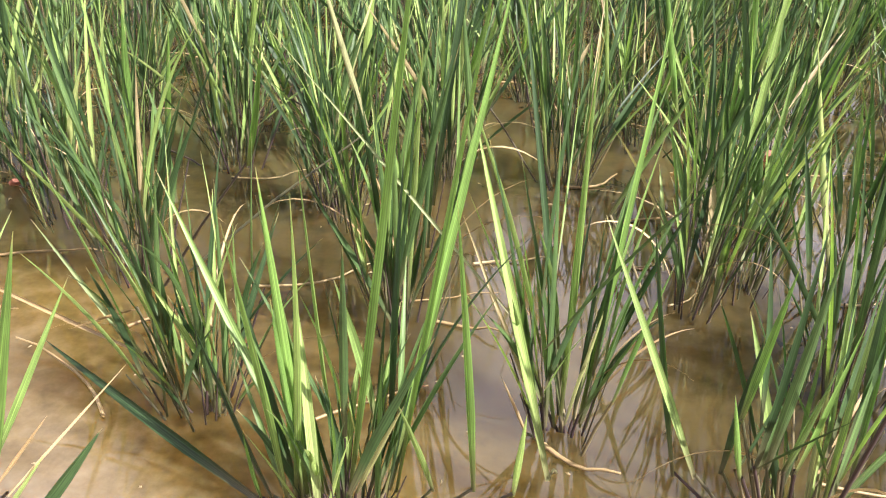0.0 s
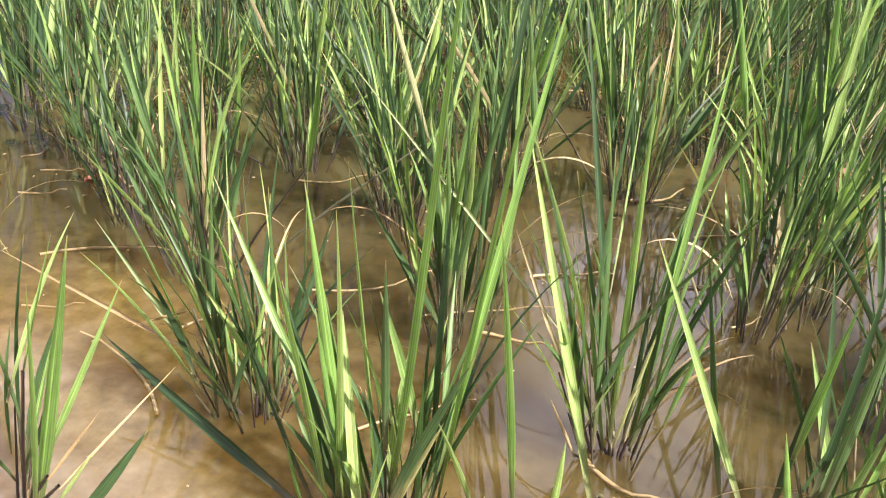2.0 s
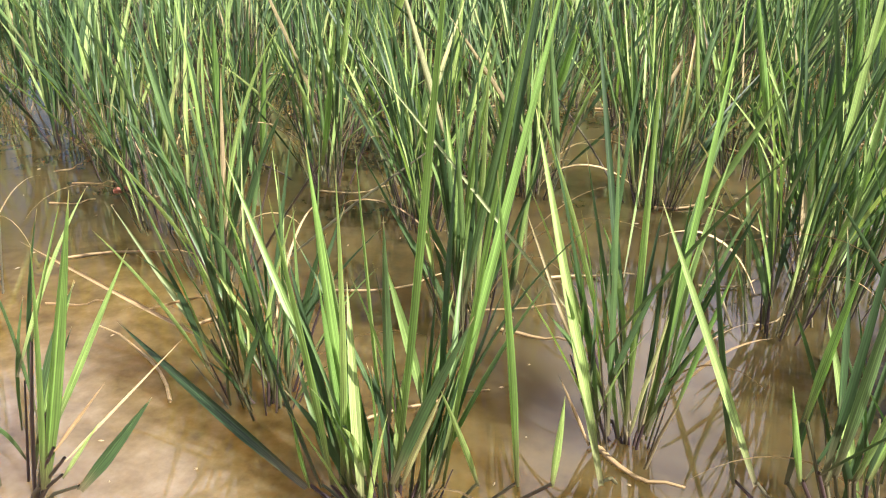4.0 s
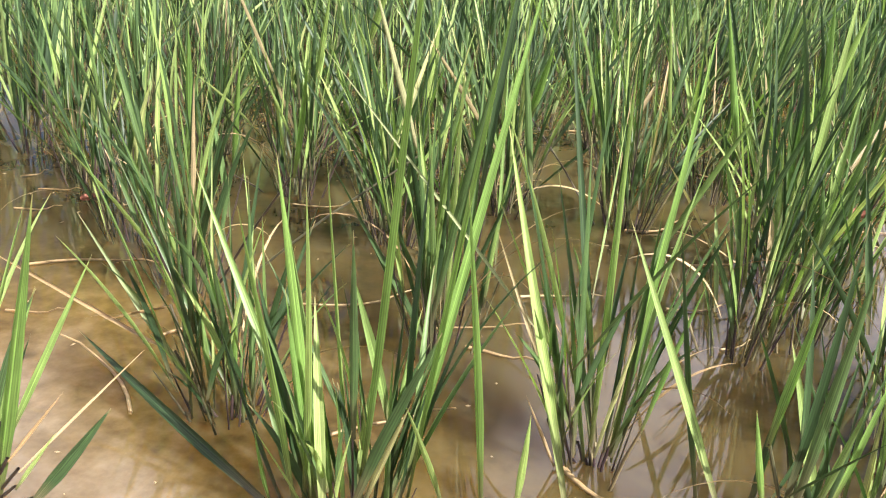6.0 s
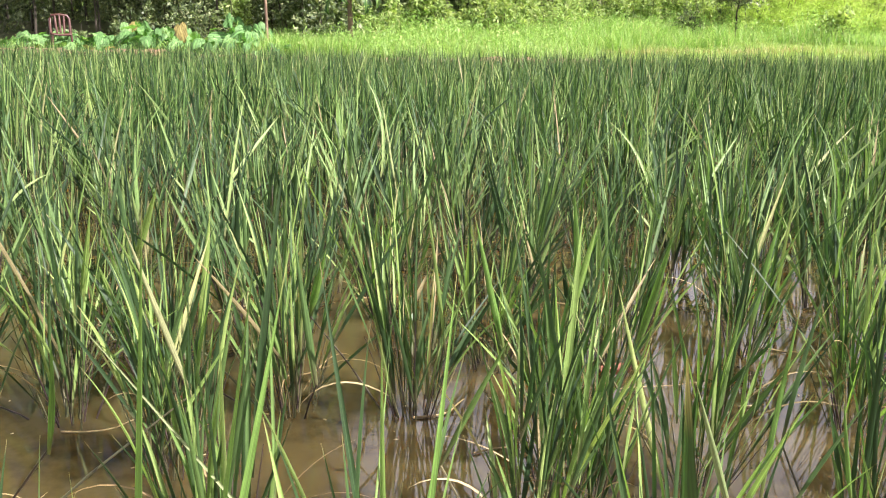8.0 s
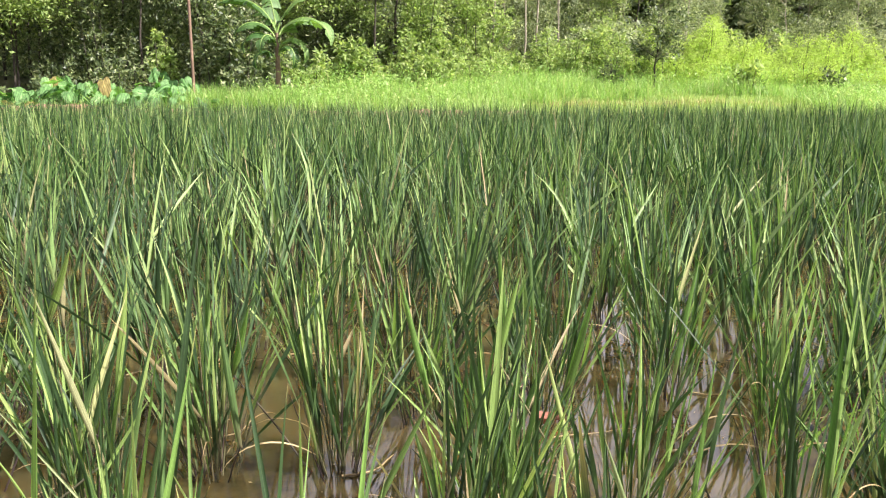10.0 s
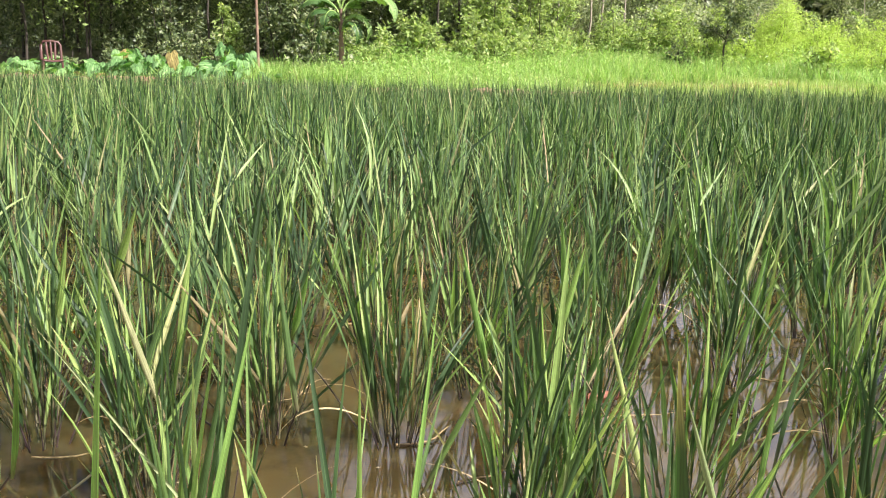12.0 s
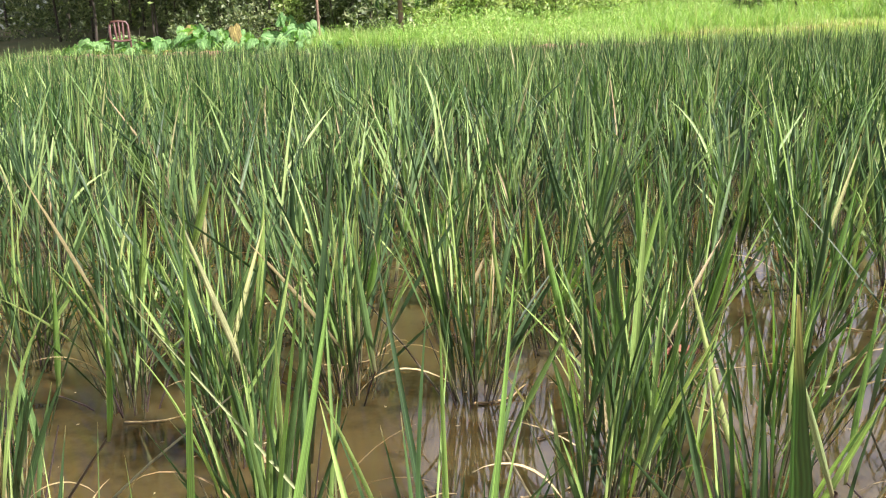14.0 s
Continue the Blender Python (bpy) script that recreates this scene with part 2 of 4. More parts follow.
def water_material():
    """Shallow turbid water: muddy below, a clear smooth surface above."""
    mat, nt, nodes, links, bsdf = nodes_of("muddy_water")
    tc = nodes.new("ShaderNodeTexCoord")
    a = nodes.new("ShaderNodeTexNoise")
    a.inputs["Scale"].default_value, a.inputs["Detail"].default_value = 2.6, 4
    b = nodes.new("ShaderNodeTexNoise")
    b.inputs["Scale"].default_value, b.inputs["Detail"].default_value = 26, 5
    for n in (a, b):
        links.new(tc.outputs["Object"], n.inputs["Vector"])
    mx = nodes.new("ShaderNodeMath")
    mx.operation = "MULTIPLY_ADD"
    mx.inputs[1].default_value = 0.42
    links.new(b.outputs["Fac"], mx.inputs[0])
    links.new(a.outputs["Fac"], mx.inputs[2])
    b.inputs["Roughness"].default_value = 0.62
    r = ramp(nodes, [(0.40, (0.010, 0.0076, 0.0026)), (0.56, (0.030, 0.022, 0.0075)), (0.74, (0.070, 0.050, 0.019))])
    links.new(mx.outputs[0], r.inputs[0])
    # silt stirred up in the shallows along the bank
    sep = nodes.new("ShaderNodeSeparateXYZ")
    links.new(tc.outputs["Object"], sep.inputs[0])
    edge = nodes.new("ShaderNodeMath")
    edge.operation = "MULTIPLY_ADD"
    edge.inputs[1].default_value = 0.55
    links.new(a.outputs["Fac"], edge.inputs[0])
    along = nodes.new("ShaderNodeMath")
    along.operation = "MULTIPLY_ADD"
    along.inputs[1].default_value = 0.6
    aside, far_off = nodes.new("ShaderNodeMath"), nodes.new("ShaderNodeMath")
    aside.operation, far_off.operation = "ADD", "ABSOLUTE"
    aside.inputs[1].default_value = 0.1
    links.new(sep.outputs[0], aside.inputs[0])
    links.new(aside.outputs[0], far_off.inputs[0])
    links.new(far_off.outputs[0], along.inputs[0])
    links.new(sep.outputs[1], along.inputs[2])
    links.new(along.outputs[0], edge.inputs[2])
    near = nodes.new("ShaderNodeMapRange")
    near.interpolation_type = "SMOOTHSTEP"
    near.inputs["From Min"].default_value, near.inputs["From Max"].default_value = 1.95, 1.35
    links.new(edge.outputs[0], near.inputs["Value"])
    silt = nodes.new("ShaderNodeMix")
    silt.data_type = "RGBA"
    links.new(near.outputs[0], silt.inputs["Factor"])
    links.new(r.outputs[0], silt.inputs["A"])
    mottle = ramp(nodes, [(0.3, (0.078, 0.048, 0.010)), (0.5, (0.132, 0.085, 0.023)), (0.7, (0.188, 0.126, 0.048))])
    links.new(b.outputs["Fac"], mottle.inputs[0])
    links.new(mottle.outputs[0], silt.inputs["B"])
    # a bright cloud's pale reflection nearest the bank, painted into the base colour
    shallow = nodes.new("ShaderNodeMapRange")
    shallow.interpolation_type = "SMOOTHSTEP"
    shallow.inputs["From Min"].default_value, shallow.inputs["From Max"].default_value = 1.46, 1.22
    links.new(edge.outputs[0], shallow.inputs["Value"])
    cloud_glare = nodes.new("ShaderNodeMix")
    cloud_glare.data_type = "RGBA"
    links.new(shallow.outputs[0], cloud_glare.inputs["Factor"])
    links.new(silt.outputs["Result"], cloud_glare.inputs["A"])
    pale = ramp(nodes, [(0.3, (0.13, 0.092, 0.050)), (0.5, (0.180, 0.134, 0.080)), (0.7, (0.225, 0.175, 0.115))])
    links.new(b.outputs["Fac"], pale.inputs[0])
    links.new(pale.outputs[0], cloud_glare.inputs["B"])
    links.new(cloud_glare.outputs["Result"], bsdf.inputs["Base Color"])
    bsdf.inputs["Roughness"].default_value = 0.03
    bsdf.inputs["IOR"].default_value = 1.5
    bsdf.subsurface_method = "BURLEY"
    bsdf.inputs["Subsurface Weight"].default_value = 1.0
    bsdf.inputs["Subsurface Radius"].default_value = (1.0, 0.7, 0.35)
    bsdf.inputs["Subsurface Scale"].default_value = 0.13
    w = nodes.new("ShaderNodeTexNoise")
    w.inputs["Scale"].default_value, w.inputs["Detail"].default_value = 7, 2
    links.new(tc.outputs["Object"], w.inputs["Vector"])
    bn = nodes.new("ShaderNodeBump")
    bn.inputs["Strength"].default_value, bn.inputs["Distance"].default_value = 0.04, 0.01
    links.new(w.outputs["Fac"], bn.inputs["Height"])
    links.new(bn.outputs[0], bsdf.inputs["Normal"])
    return mat


mat_water = water_material()

# ---- mesh helpers ----
rng = np.random.default_rng(7)


def mesh_from(name, v, f, mat, uv=None, smooth=True):
    """A mesh from arrays: v (n, 3), f (m, 4 or 3), uv per vertex."""
    v, f = np.asarray(v, dtype=np.float32), np.asarray(f, dtype=np.int32)
    me = bpy.data.meshes.new(name)
    me.vertices.add(len(v))
    me.vertices.foreach_set("co", v.ravel())
    k = f.shape[1]
    me.loops.add(f.size)
    me.loops.foreach_set("vertex_index", f.ravel())
    me.polygons.add(len(f))
    me.polygons.foreach_set("loop_start", np.arange(0, f.size, k, dtype=np.int32))
    me.polygons.foreach_set("use_smooth", np.full(len(f), smooth))
    if uv is not None:
        layer = me.uv_layers.new(name="UVMap")
        layer.data.foreach_set("uv", np.asarray(uv, dtype=np.float32)[f.ravel()].ravel())
    me.materials.append(mat)
    me.update(calc_edges=True)
    return me


def part(name, me, parent=None, label=""):
    ob = new(name, me)
    if parent is not None:
        ob.parent = parent
    return tagged(ob, label) if label else ob


def joined(pieces):
    """Several (v, f, uv) into one."""
    v = np.concatenate([p[0] for p in pieces])
    off = np.cumsum([0] + [len(p[0]) for p in pieces[:-1]])
    f = np.concatenate([p[1] + o for p, o in zip(pieces, off)])
    return v, f, np.concatenate([p[2] for p in pieces])


def blades(base, az, th0, kap, length, width, seg=5, fold=0.45, twist=None, wide=0.35, flat=False, even=False):
    """Grass blades: each starts at base, leans th0 from upright towards az and bends kap more to its tip. Three verts across."""
    base = np.atleast_2d(base)
    n = len(base)
    s = np.linspace(0, 1, seg + 1)
    sm = (s[:-1] + s[1:]) / 2
    th = th0[:, None] + kap[:, None] * sm[None] ** 1.7
    step = length[:, None] / seg
    hor = np.concatenate([np.zeros((n, 1)), np.cumsum(np.sin(th) * step, 1)], 1)
    up = np.concatenate([np.zeros((n, 1)), np.cumsum(np.cos(th) * step, 1)], 1)
    ca, sa = np.cos(az)[:, None], np.sin(az)[:, None]
    c = np.stack([base[:, 0:1] + hor * ca, base[:, 1:2] + hor * sa, base[:, 2:3] + up], -1)
    prof = np.minimum(1, 0.5 + s / wide * 0.5) * np.clip(1 - np.clip((s - wide) / (1 - wide), 0, 1) ** 1.8, 0, 1)
    prof[-1] = 0.03
    tw = (np.zeros(n) if twist is None else twist)[:, None] * (1 + 0 * s[None] if even else 0.5 + 0.5 * s[None])
    thf = th0[:, None] + kap[:, None] * s[None] ** 1.7
    side = np.stack([-sa * np.ones_like(thf), ca * np.ones_like(thf), np.zeros_like(thf)], -1)
    nor = np.stack([-np.cos(thf) * ca, -np.cos(thf) * sa, np.sin(thf)], -1)
    d = side * np.cos(tw)[..., None] + nor * np.sin(tw)[..., None]
    e = nor * np.cos(tw)[..., None] - side * np.sin(tw)[..., None]
    w = (width[:, None] * prof[None] / 2)[..., None]
    v = np.stack([c - d * w, c + d * w] if flat else [c - d * w + e * w * fold, c, c + d * w + e * w * fold], 2)
    k = v.shape[2]
    v = v.reshape(-1, 3)
    i = np.arange(n)[:, None, None] * (seg + 1) * k + np.arange(seg)[None, :, None] * k + np.arange(k - 1)[None, None, :]
    f = np.stack([i, i + 1, i + k + 1, i + k], -1).reshape(-1, 4)
    u = np.broadcast_to(np.linspace(0, 1, k)[None, None, :], (n, seg + 1, k))
    vv = np.broadcast_to(s[None, :, None], (n, seg + 1, k))
    return v, f, np.stack([u, vv], -1).reshape(-1, 2)


def tube(points, radii, sides=6):
    """A tapered tube along points."""
    p, r = np.asarray(points, float), np.asarray(radii, float)
    n = len(p)
    t = np.gradient(p, axis=0)
    t /= np.linalg.norm(t, axis=1)[:, None] + 1e-9
    ref = np.where(np.abs(t[:, 2:3]) > 0.9, np.array([[1.0, 0, 0]]), np.array([[0, 0, 1.0]]))
    a = np.cross(t, ref)
    a /= np.linalg.norm(a, axis=1)[:, None] + 1e-9
    b = np.cross(t, a)
    ang = np.linspace(0, 2 * np.pi, sides, endpoint=False)
    v = p[:, None] + r[:, None, None] * (a[:, None] * np.cos(ang)[None, :, None] + b[:, None] * np.sin(ang)[None, :, None])
    i = np.arange(n - 1)[:, None] * sides + np.arange(sides)[None]
    j = np.arange(n - 1)[:, None] * sides + (np.arange(sides)[None] + 1) % sides
    f = np.stack([i, j, j + sides, i + sides], -1).reshape(-1, 4)
    u = np.stack([np.broadcast_to(ang / 6.283, (n, sides)), np.broadcast_to(np.linspace(0, 1, n)[:, None], (n, sides))], -1)
    v, u = v.reshape(-1, 3), u.reshape(-1, 2)
    return v, f, u


def stalks(base, az, th, length, rad, seg=2, sides=4):
    """Many thin tapered stalks at once."""
    n = len(base)
    s = np.linspace(0, 1, seg + 1)
    lean = np.stack([np.cos(az) * np.sin(th), np.sin(az) * np.sin(th), np.cos(th)], -1)
    p = base[:, None] + lean[:, None] * (s[None, :, None] * length[:, None, None])
    a = np.stack([-np.sin(az), np.cos(az), np.zeros(n)], -1)
    b = np.cross(lean, a)
    ang = np.linspace(0, 2 * np.pi, sides, endpoint=False)
    r = rad[:, None] * (1 - 0.55 * s[None])
    v = p[:, :, None] + r[:, :, None, None] * (a[:, None, None] * np.cos(ang)[:, None] + b[:, None, None] * np.sin(ang)[:, None])
    o = np.arange(n)[:, None, None] * (seg + 1) * sides + np.arange(seg)[None, :, None] * sides
    i, j = o + np.arange(sides), o + (np.arange(sides) + 1) % sides
    f = np.stack([i, j, j + sides, i + sides], -1).reshape(-1, 4)
    u = np.broadcast_to((ang / 6.283)[None, None], (n, seg + 1, sides))
    w = np.broadcast_to(s[None, :, None], (n, seg + 1, sides))
    return v.reshape(-1, 3), f, np.stack([u, w], -1).reshape(-1, 2), p[:, -1]


def leaf_cloud(centres, radii, count, size, flat=0.3, shape=0.45, seed=1, droop=0.4):
    """Small pointed leaves scattered in lumps, denser towards the outside of each lump."""
    g = np.random.default_rng(seed)
    centres, radii = np.asarray(centres, float), np.asarray(radii, float)
    if radii.ndim == 1:
        radii = np.stack([radii] * 3, -1)
    pick = g.choice(len(centres), count, p=radii.prod(1) ** 0.75 / (radii.prod(1) ** 0.75).sum())
    d = g.normal(size=(count, 3))
    d /= np.linalg.norm(d, axis=1)[:, None]
    p = centres[pick] + d * radii[pick] * (g.random(count) ** 0.45)[:, None] * (1 + 0.15 * g.normal(size=(count, 1)))
    L = size * g.uniform(0.6, 1.4, count)
    t = g.normal(size=(count, 3)) + d * 0.6
    t[:, 2] -= droop
    t /= np.linalg.norm(t, axis=1)[:, None]
    up = g.normal(size=(count, 3)) * 0.6 + np.array([0, 0, 1.0])
    sd = np.cross(t, up)
    sd /= np.linalg.norm(sd, axis=1)[:, None] + 1e-9
    w = (L * shape * 0.5)[:, None]
    v = np.stack([p, p + t * L[:, None] * 0.45 + sd * w, p + t * L[:, None], p + t * L[:, None] * 0.45 - sd * w], 1).reshape(-1, 3)
    f = np.arange(count * 4).reshape(-1, 4)
    u = np.tile(np.array([[0.5, 0], [1, 0.45], [0.5, 1], [0, 0.45]]), (count, 1))
    return v, f, u


# ---- ground, field and water ----
FX0, FX1, FY0, FY1 = -9.8, 11.6, 0.30, 16.4      # inside of the flooded field


def ground_height(x, y):
    out = np.maximum.reduce([FX0 - x, x - FX1, FY0 - y, y - FY1])
    k = np.clip((out + 0.1) / 0.5, 0, 1)
    k = k * k * (3 - 2 * k)
    slope = np.clip(y - 18.2, 0, 7) * 0.13 + np.clip(y - 29, 0, 300) * 0.004
    wob = 0.05 * np.sin(x * 0.9 + 1) * np.sin(y * 0.7) + 0.03 * np.sin(x * 2.3 + y * 1.7)
    return -0.09 + k * (0.34 + slope + wob) + (1 - k) * 0.012 * np.sin(x * 5) * np.cos(y * 6)


def grid_mesh(name, xs, ys, zfun, mat):
    X, Y = np.meshgrid(xs, ys)
    v = np.stack([X, Y, zfun(X, Y)], -1).reshape(-1, 3)
    nx, ny = len(xs), len(ys)
    i = (np.arange(ny - 1)[:, None] * nx + np.arange(nx - 1)[None]).ravel()
    return mesh_from(name, v, np.stack([i, i + 1, i + nx + 1, i + nx], -1), mat)


xs = np.concatenate([[-600, -200, -80, -40, -25], np.arange(-16, 18.01, 0.2), [25, 40, 80, 200, 600]])
ys = np.concatenate([[-600, -200, -60, -20, -8], np.arange(-4, 34.01, 0.2), [40, 60, 100, 250, 600]])
tagged(new("ground", grid_mesh("ground", xs, ys, ground_height, mat_ground)), "grassy brown earth round the flooded rice field", "ground", kind="structure")
water = new("water", grid_mesh("water", np.linspace(FX0 - 0.3, FX1 + 0.3, 60), np.linspace(FY0 - 0.3, FY1 + 0.3, 50), lambda x, y: 0 * x, mat_water))
tagged(water, "shallow muddy brown water flooding the rice field", "water", kind="structure")


def bund(name, a, b, crest, width, fall=0.0):
    """A low bank of bare red soil from a to b."""
    a, b = Vector((*a, 0)), Vector((*b, 0))
    n = int((b - a).length / 0.12)
    along, across = (b - a).normalized(), (b - a).normalized().cross(Vector((0, 0, 1)))
    k = np.linspace(0, 1, n)
    prof = np.array([(-0.5, -0.12), (-0.42, 0.02), (-0.3, 0.55), (-0.16, 0.93), (0, 1), (0.18, 0.95), (0.32, 0.6), (0.46, 0.1), (0.55, -0.12)])
    v = []
    for i, kk in enumerate(k):
        c = a + (b - a) * kk
        hgt = crest * (1 - fall * min(1, max(0, (c.x - 2.4) / 2))) * (1 + 0.22 * noise.noise(c * 0.8) + 0.1 * noise.noise(c * 3.1))
        for px, pz in prof:
            lump = noise.noise((c + across * px * width) * 5.0) * 0.05
            q = c + across * (px * width * (1 + 0.15 * noise.noise(c * 1.7 + Vector((4, 0, 0))))) + Vector((0, 0, pz * hgt + lump * (0.3 + pz)))
            v.append(q)
    m = len(prof)
    i = (np.arange(n - 1)[:, None] * m + np.arange(m - 1)[None]).ravel()
    ob = new(name, mesh_from(name, [tuple(q) for q in v], np.stack([i, i + 1, i + m + 1, i + m], -1), mat_soil))
    return tagged(ob, "low bank of bare reddish soil at the field's edge", "bank", kind="structure")


bund("bund_north", (-10.2, 16.8), (12.0, 16.8), 0.41, 1.0, 0.3)
bund("bund_east", (11.95, 16.8), (11.95, 0.0), 0.42, 0.9)
bund("bund_west", (-10.15, 0.0), (-10.15, 16.8), 0.38, 0.9)
bund("bund_south", (12.0, 0.02), (-10.2, 0.02), 0.22, 0.5)

# ---- rice ----
RICE_LABEL = "rice clump with upright green blades and purplish stems in muddy water"


def tiller_set(g, n_till, n_leaf, size=1.0, spread=1.0, leafw=1.0, wild=0.18):
    """Random stems and blades of one hill round the origin."""
    az = g.uniform(0, 2 * np.pi, n_till)
    out = np.sqrt(g.random(n_till))
    rad = 0.036 * out * size
    base = np.stack([rad * np.cos(az), rad * np.sin(az), np.full(n_till, -0.03)], -1)
    az = az + g.normal(0, 0.4, n_till)
    th = (0.25 * out ** 1.5 + np.abs(g.normal(0, 0.07, n_till))) * spread
    ln = g.uniform(0.11, 0.25, n_till) * size
    stem = dict(base=base, az=az, th=th, length=ln, rad=g.uniform(0.0011, 0.0020, n_till))
    k = np.repeat(np.arange(n_till), n_leaf)
    m = len(k)
    hgt = np.tile(np.linspace(0.36, 1.0, n_leaf), n_till) * g.uniform(0.8, 1.0, m)
    lean = np.stack([np.cos(az) * np.sin(th), np.sin(az) * np.sin(th), np.cos(th)], -1)
    lb = base[k] + lean[k] * (ln[k] * hgt)[:, None]
    laz = az[k] + g.normal(0, 0.95, m)
    lth = np.abs(th[k] * 0.9 + g.normal(0.02, wild, m))
    kap = np.where(g.random(m) < 0.03, g.uniform(0.4, 0.9, m), np.abs(g.normal(0.03, 0.13, m)))
    leaf = dict(base=lb, az=laz, th0=lth, kap=kap, length=g.uniform(0.13, 0.36, m) * size * (0.75 + 0.3 * hgt), width=g.uniform(0.0045, 0.0118, m) * leafw, twist=g.uniform(-1.5, 1.5, m))
    return stem, leaf


# the hills nearest to the bank, where they stand
NEAR = [(0.20, 1.06), (-0.04, 1.33), (-0.23, 1.46), (-0.50, 1.66), (0.37, 1.29), (0.60, 1.12), (0.74, 1.41), (0.82, 1.50), (-0.08, 1.77),
        (0.31, 1.86), (1.45, 1.62), (0.41, 0.93), (0.03, 0.86), (0.82, 1.02), (0.92, 1.28), (0.05, 1.90), (0.54, 1.87), (0.80, 1.70),
        (0.96, 2.19), (1.03, 1.66), (1.37, 1.91), (0.41, 2.44), (-0.21, 2.12), (1.26, 2.29), (0.22, 2.14), (1.20, 1.45), (-0.40, 1.95),
        (0.68, 2.12), (1.12, 1.16), (-0.30, 1.15), (0.18, 1.62)]
rngn = np.random.default_rng(11)
hills = []
row = 0
yy = 0.75
while yy < FY1 - 0.15:
    xx = FX0 + 0.25 + (0.13 if row % 2 else 0)
    while xx < FX1 - 0.2:
        x, y = xx + rngn.normal(0, 0.045), yy + rngn.normal(0, 0.045)
        open_water = y < 2.35 and -0.62 < x < 1.5
        if not open_water and all((x - a) ** 2 + (y - b) ** 2 > 0.2 ** 2 for a, b in NEAR):
            hills.append((x, y))
        xx += 0.275
    yy += 0.27
    row += 1
hills = np.array(hills)
dist = np.hypot(hills[:, 0] - 0.65, (hills[:, 1] - 0.4)) + 0.6 * np.maximum(0, np.abs(hills[:, 0] - 0.65) - 0.7 * hills[:, 1])
order = np.argsort(dist)
mid_hills, far_hills = hills[order[:185]], hills[order[185:]]

# blades and stems that the nearest hills share
LIB = []
glib = np.random.default_rng(5)
for i in range(56):
    kap = ([0.04, 0.10, 0.16, 0.06, 0.22, 0.08, 0.12][i % 7] if i % 14 else 0.4) * glib.uniform(0.6, 1.3)
    one = blades(np.zeros((1, 3)), np.zeros(1), np.zeros(1) + 0.02, np.array([kap]), np.array([glib.uniform(0.15, 0.37)]), np.array([glib.uniform(0.0048, 0.0112)]), 9, 0.55, np.array([glib.uniform(-1.4, 1.4)]))
    LIB.append((kap, mesh_from("leaf", one[0], one[1], mat_rice, one[2])))
STEMLIB = []
for i in range(6):
    st = stalks(np.zeros((1, 3)), np.zeros(1), np.zeros(1) + 0.01, np.array([1.0]), np.array([0.0011 + 0.0002 * i]), 4, 6)
    STEMLIB.append(mesh_from("stem", st[0], st[1], mat_stem, st[2]))


def near_hill(x, y, n_till, seed, size=1.0, spread=1.0, n_leaf=3, wild=0.15):
    """A hill of rice whose stems and blades are all parts of their own."""
    g = np.random.default_rng(seed)
    root = tagged(new("rice_plant"), RICE_LABEL, "rice plant", "rice plants")
    root.location = (x, y, 0)
    stem, leaf = tiller_set(g, n_till, n_leaf, size, spread, wild=wild)
    for i in range(n_till):
        ob = part("stem", STEMLIB[g.integers(len(STEMLIB))], root)
        ob.matrix_basis = Matrix.Translation(stem["base"][i]) @ Matrix.Rotation(stem["az"][i], 4, "Z") @ Matrix.Rotation(stem["th"][i], 4, "Y") @ Matrix.Diagonal((1, 1, stem["length"][i], 1))
    for i in range(len(leaf["az"])):
        kap, me = LIB[g.integers(len(LIB))]
        ob = part("leaf", me, root)
        broad = g.uniform(0.45, 1.1)
        ob.matrix_basis = Matrix.Translation(leaf["base"][i]) @ Matrix.Rotation(leaf["az"][i], 4, "Z") @ Matrix.Rotation(leaf["th0"][i], 4, "Y") @ Matrix.Diagonal((1, broad, g.uniform(0.65, 1.12) * size, 1))
    for i in range(int(g.integers(2, 5))):          # dead blades that hang to the water
        az = g.uniform(0, 6.283)
        v, f, u = blades(np.array([[0.03 * math.cos(az), 0.03 * math.sin(az), g.uniform(0.03, 0.10)]]), np.array([az]), np.array([g.uniform(0.4, 0.9)]), np.array([g.uniform(0.9, 1.9)]), np.array([g.uniform(0.12, 0.28)]), np.array([g.uniform(0.0022, 0.0042)]), 10, 0.3, np.array([g.normal(0, 0.6)]))
        v[:, 2] = np.maximum(v[:, 2], 0.003)
        part("dead_leaf", mesh_from("dead_leaf", v, f, mat_straw, u), root, "dry straw-coloured blade")
    return root


near_roots = {}
for i, (x, y) in enumerate(NEAR):
    few = {0: 15, 1: 15, 2: 15, 4: 14, 5: 11, 6: 15, 7: 15, 11: 13, 12: 5, 13: 9, 14: 10, 19: 14, 25: 14, 28: 9, 29: 6}.get(i)
    near_roots[i] = near_hill(x, y, few or int(rngn.integers(20, 26)), 228 if i == 28 else 100 + i, {28: 0.8, 0: 0.8, 12: 0.75, 29: 0.8, 5: 0.85, 11: 0.72, 13: 0.75, 14: 0.9}.get(i, 0.98), 0.9 if y < 1.6 else 1.05, 3, 0.15 if y < 1.6 else 0.22)


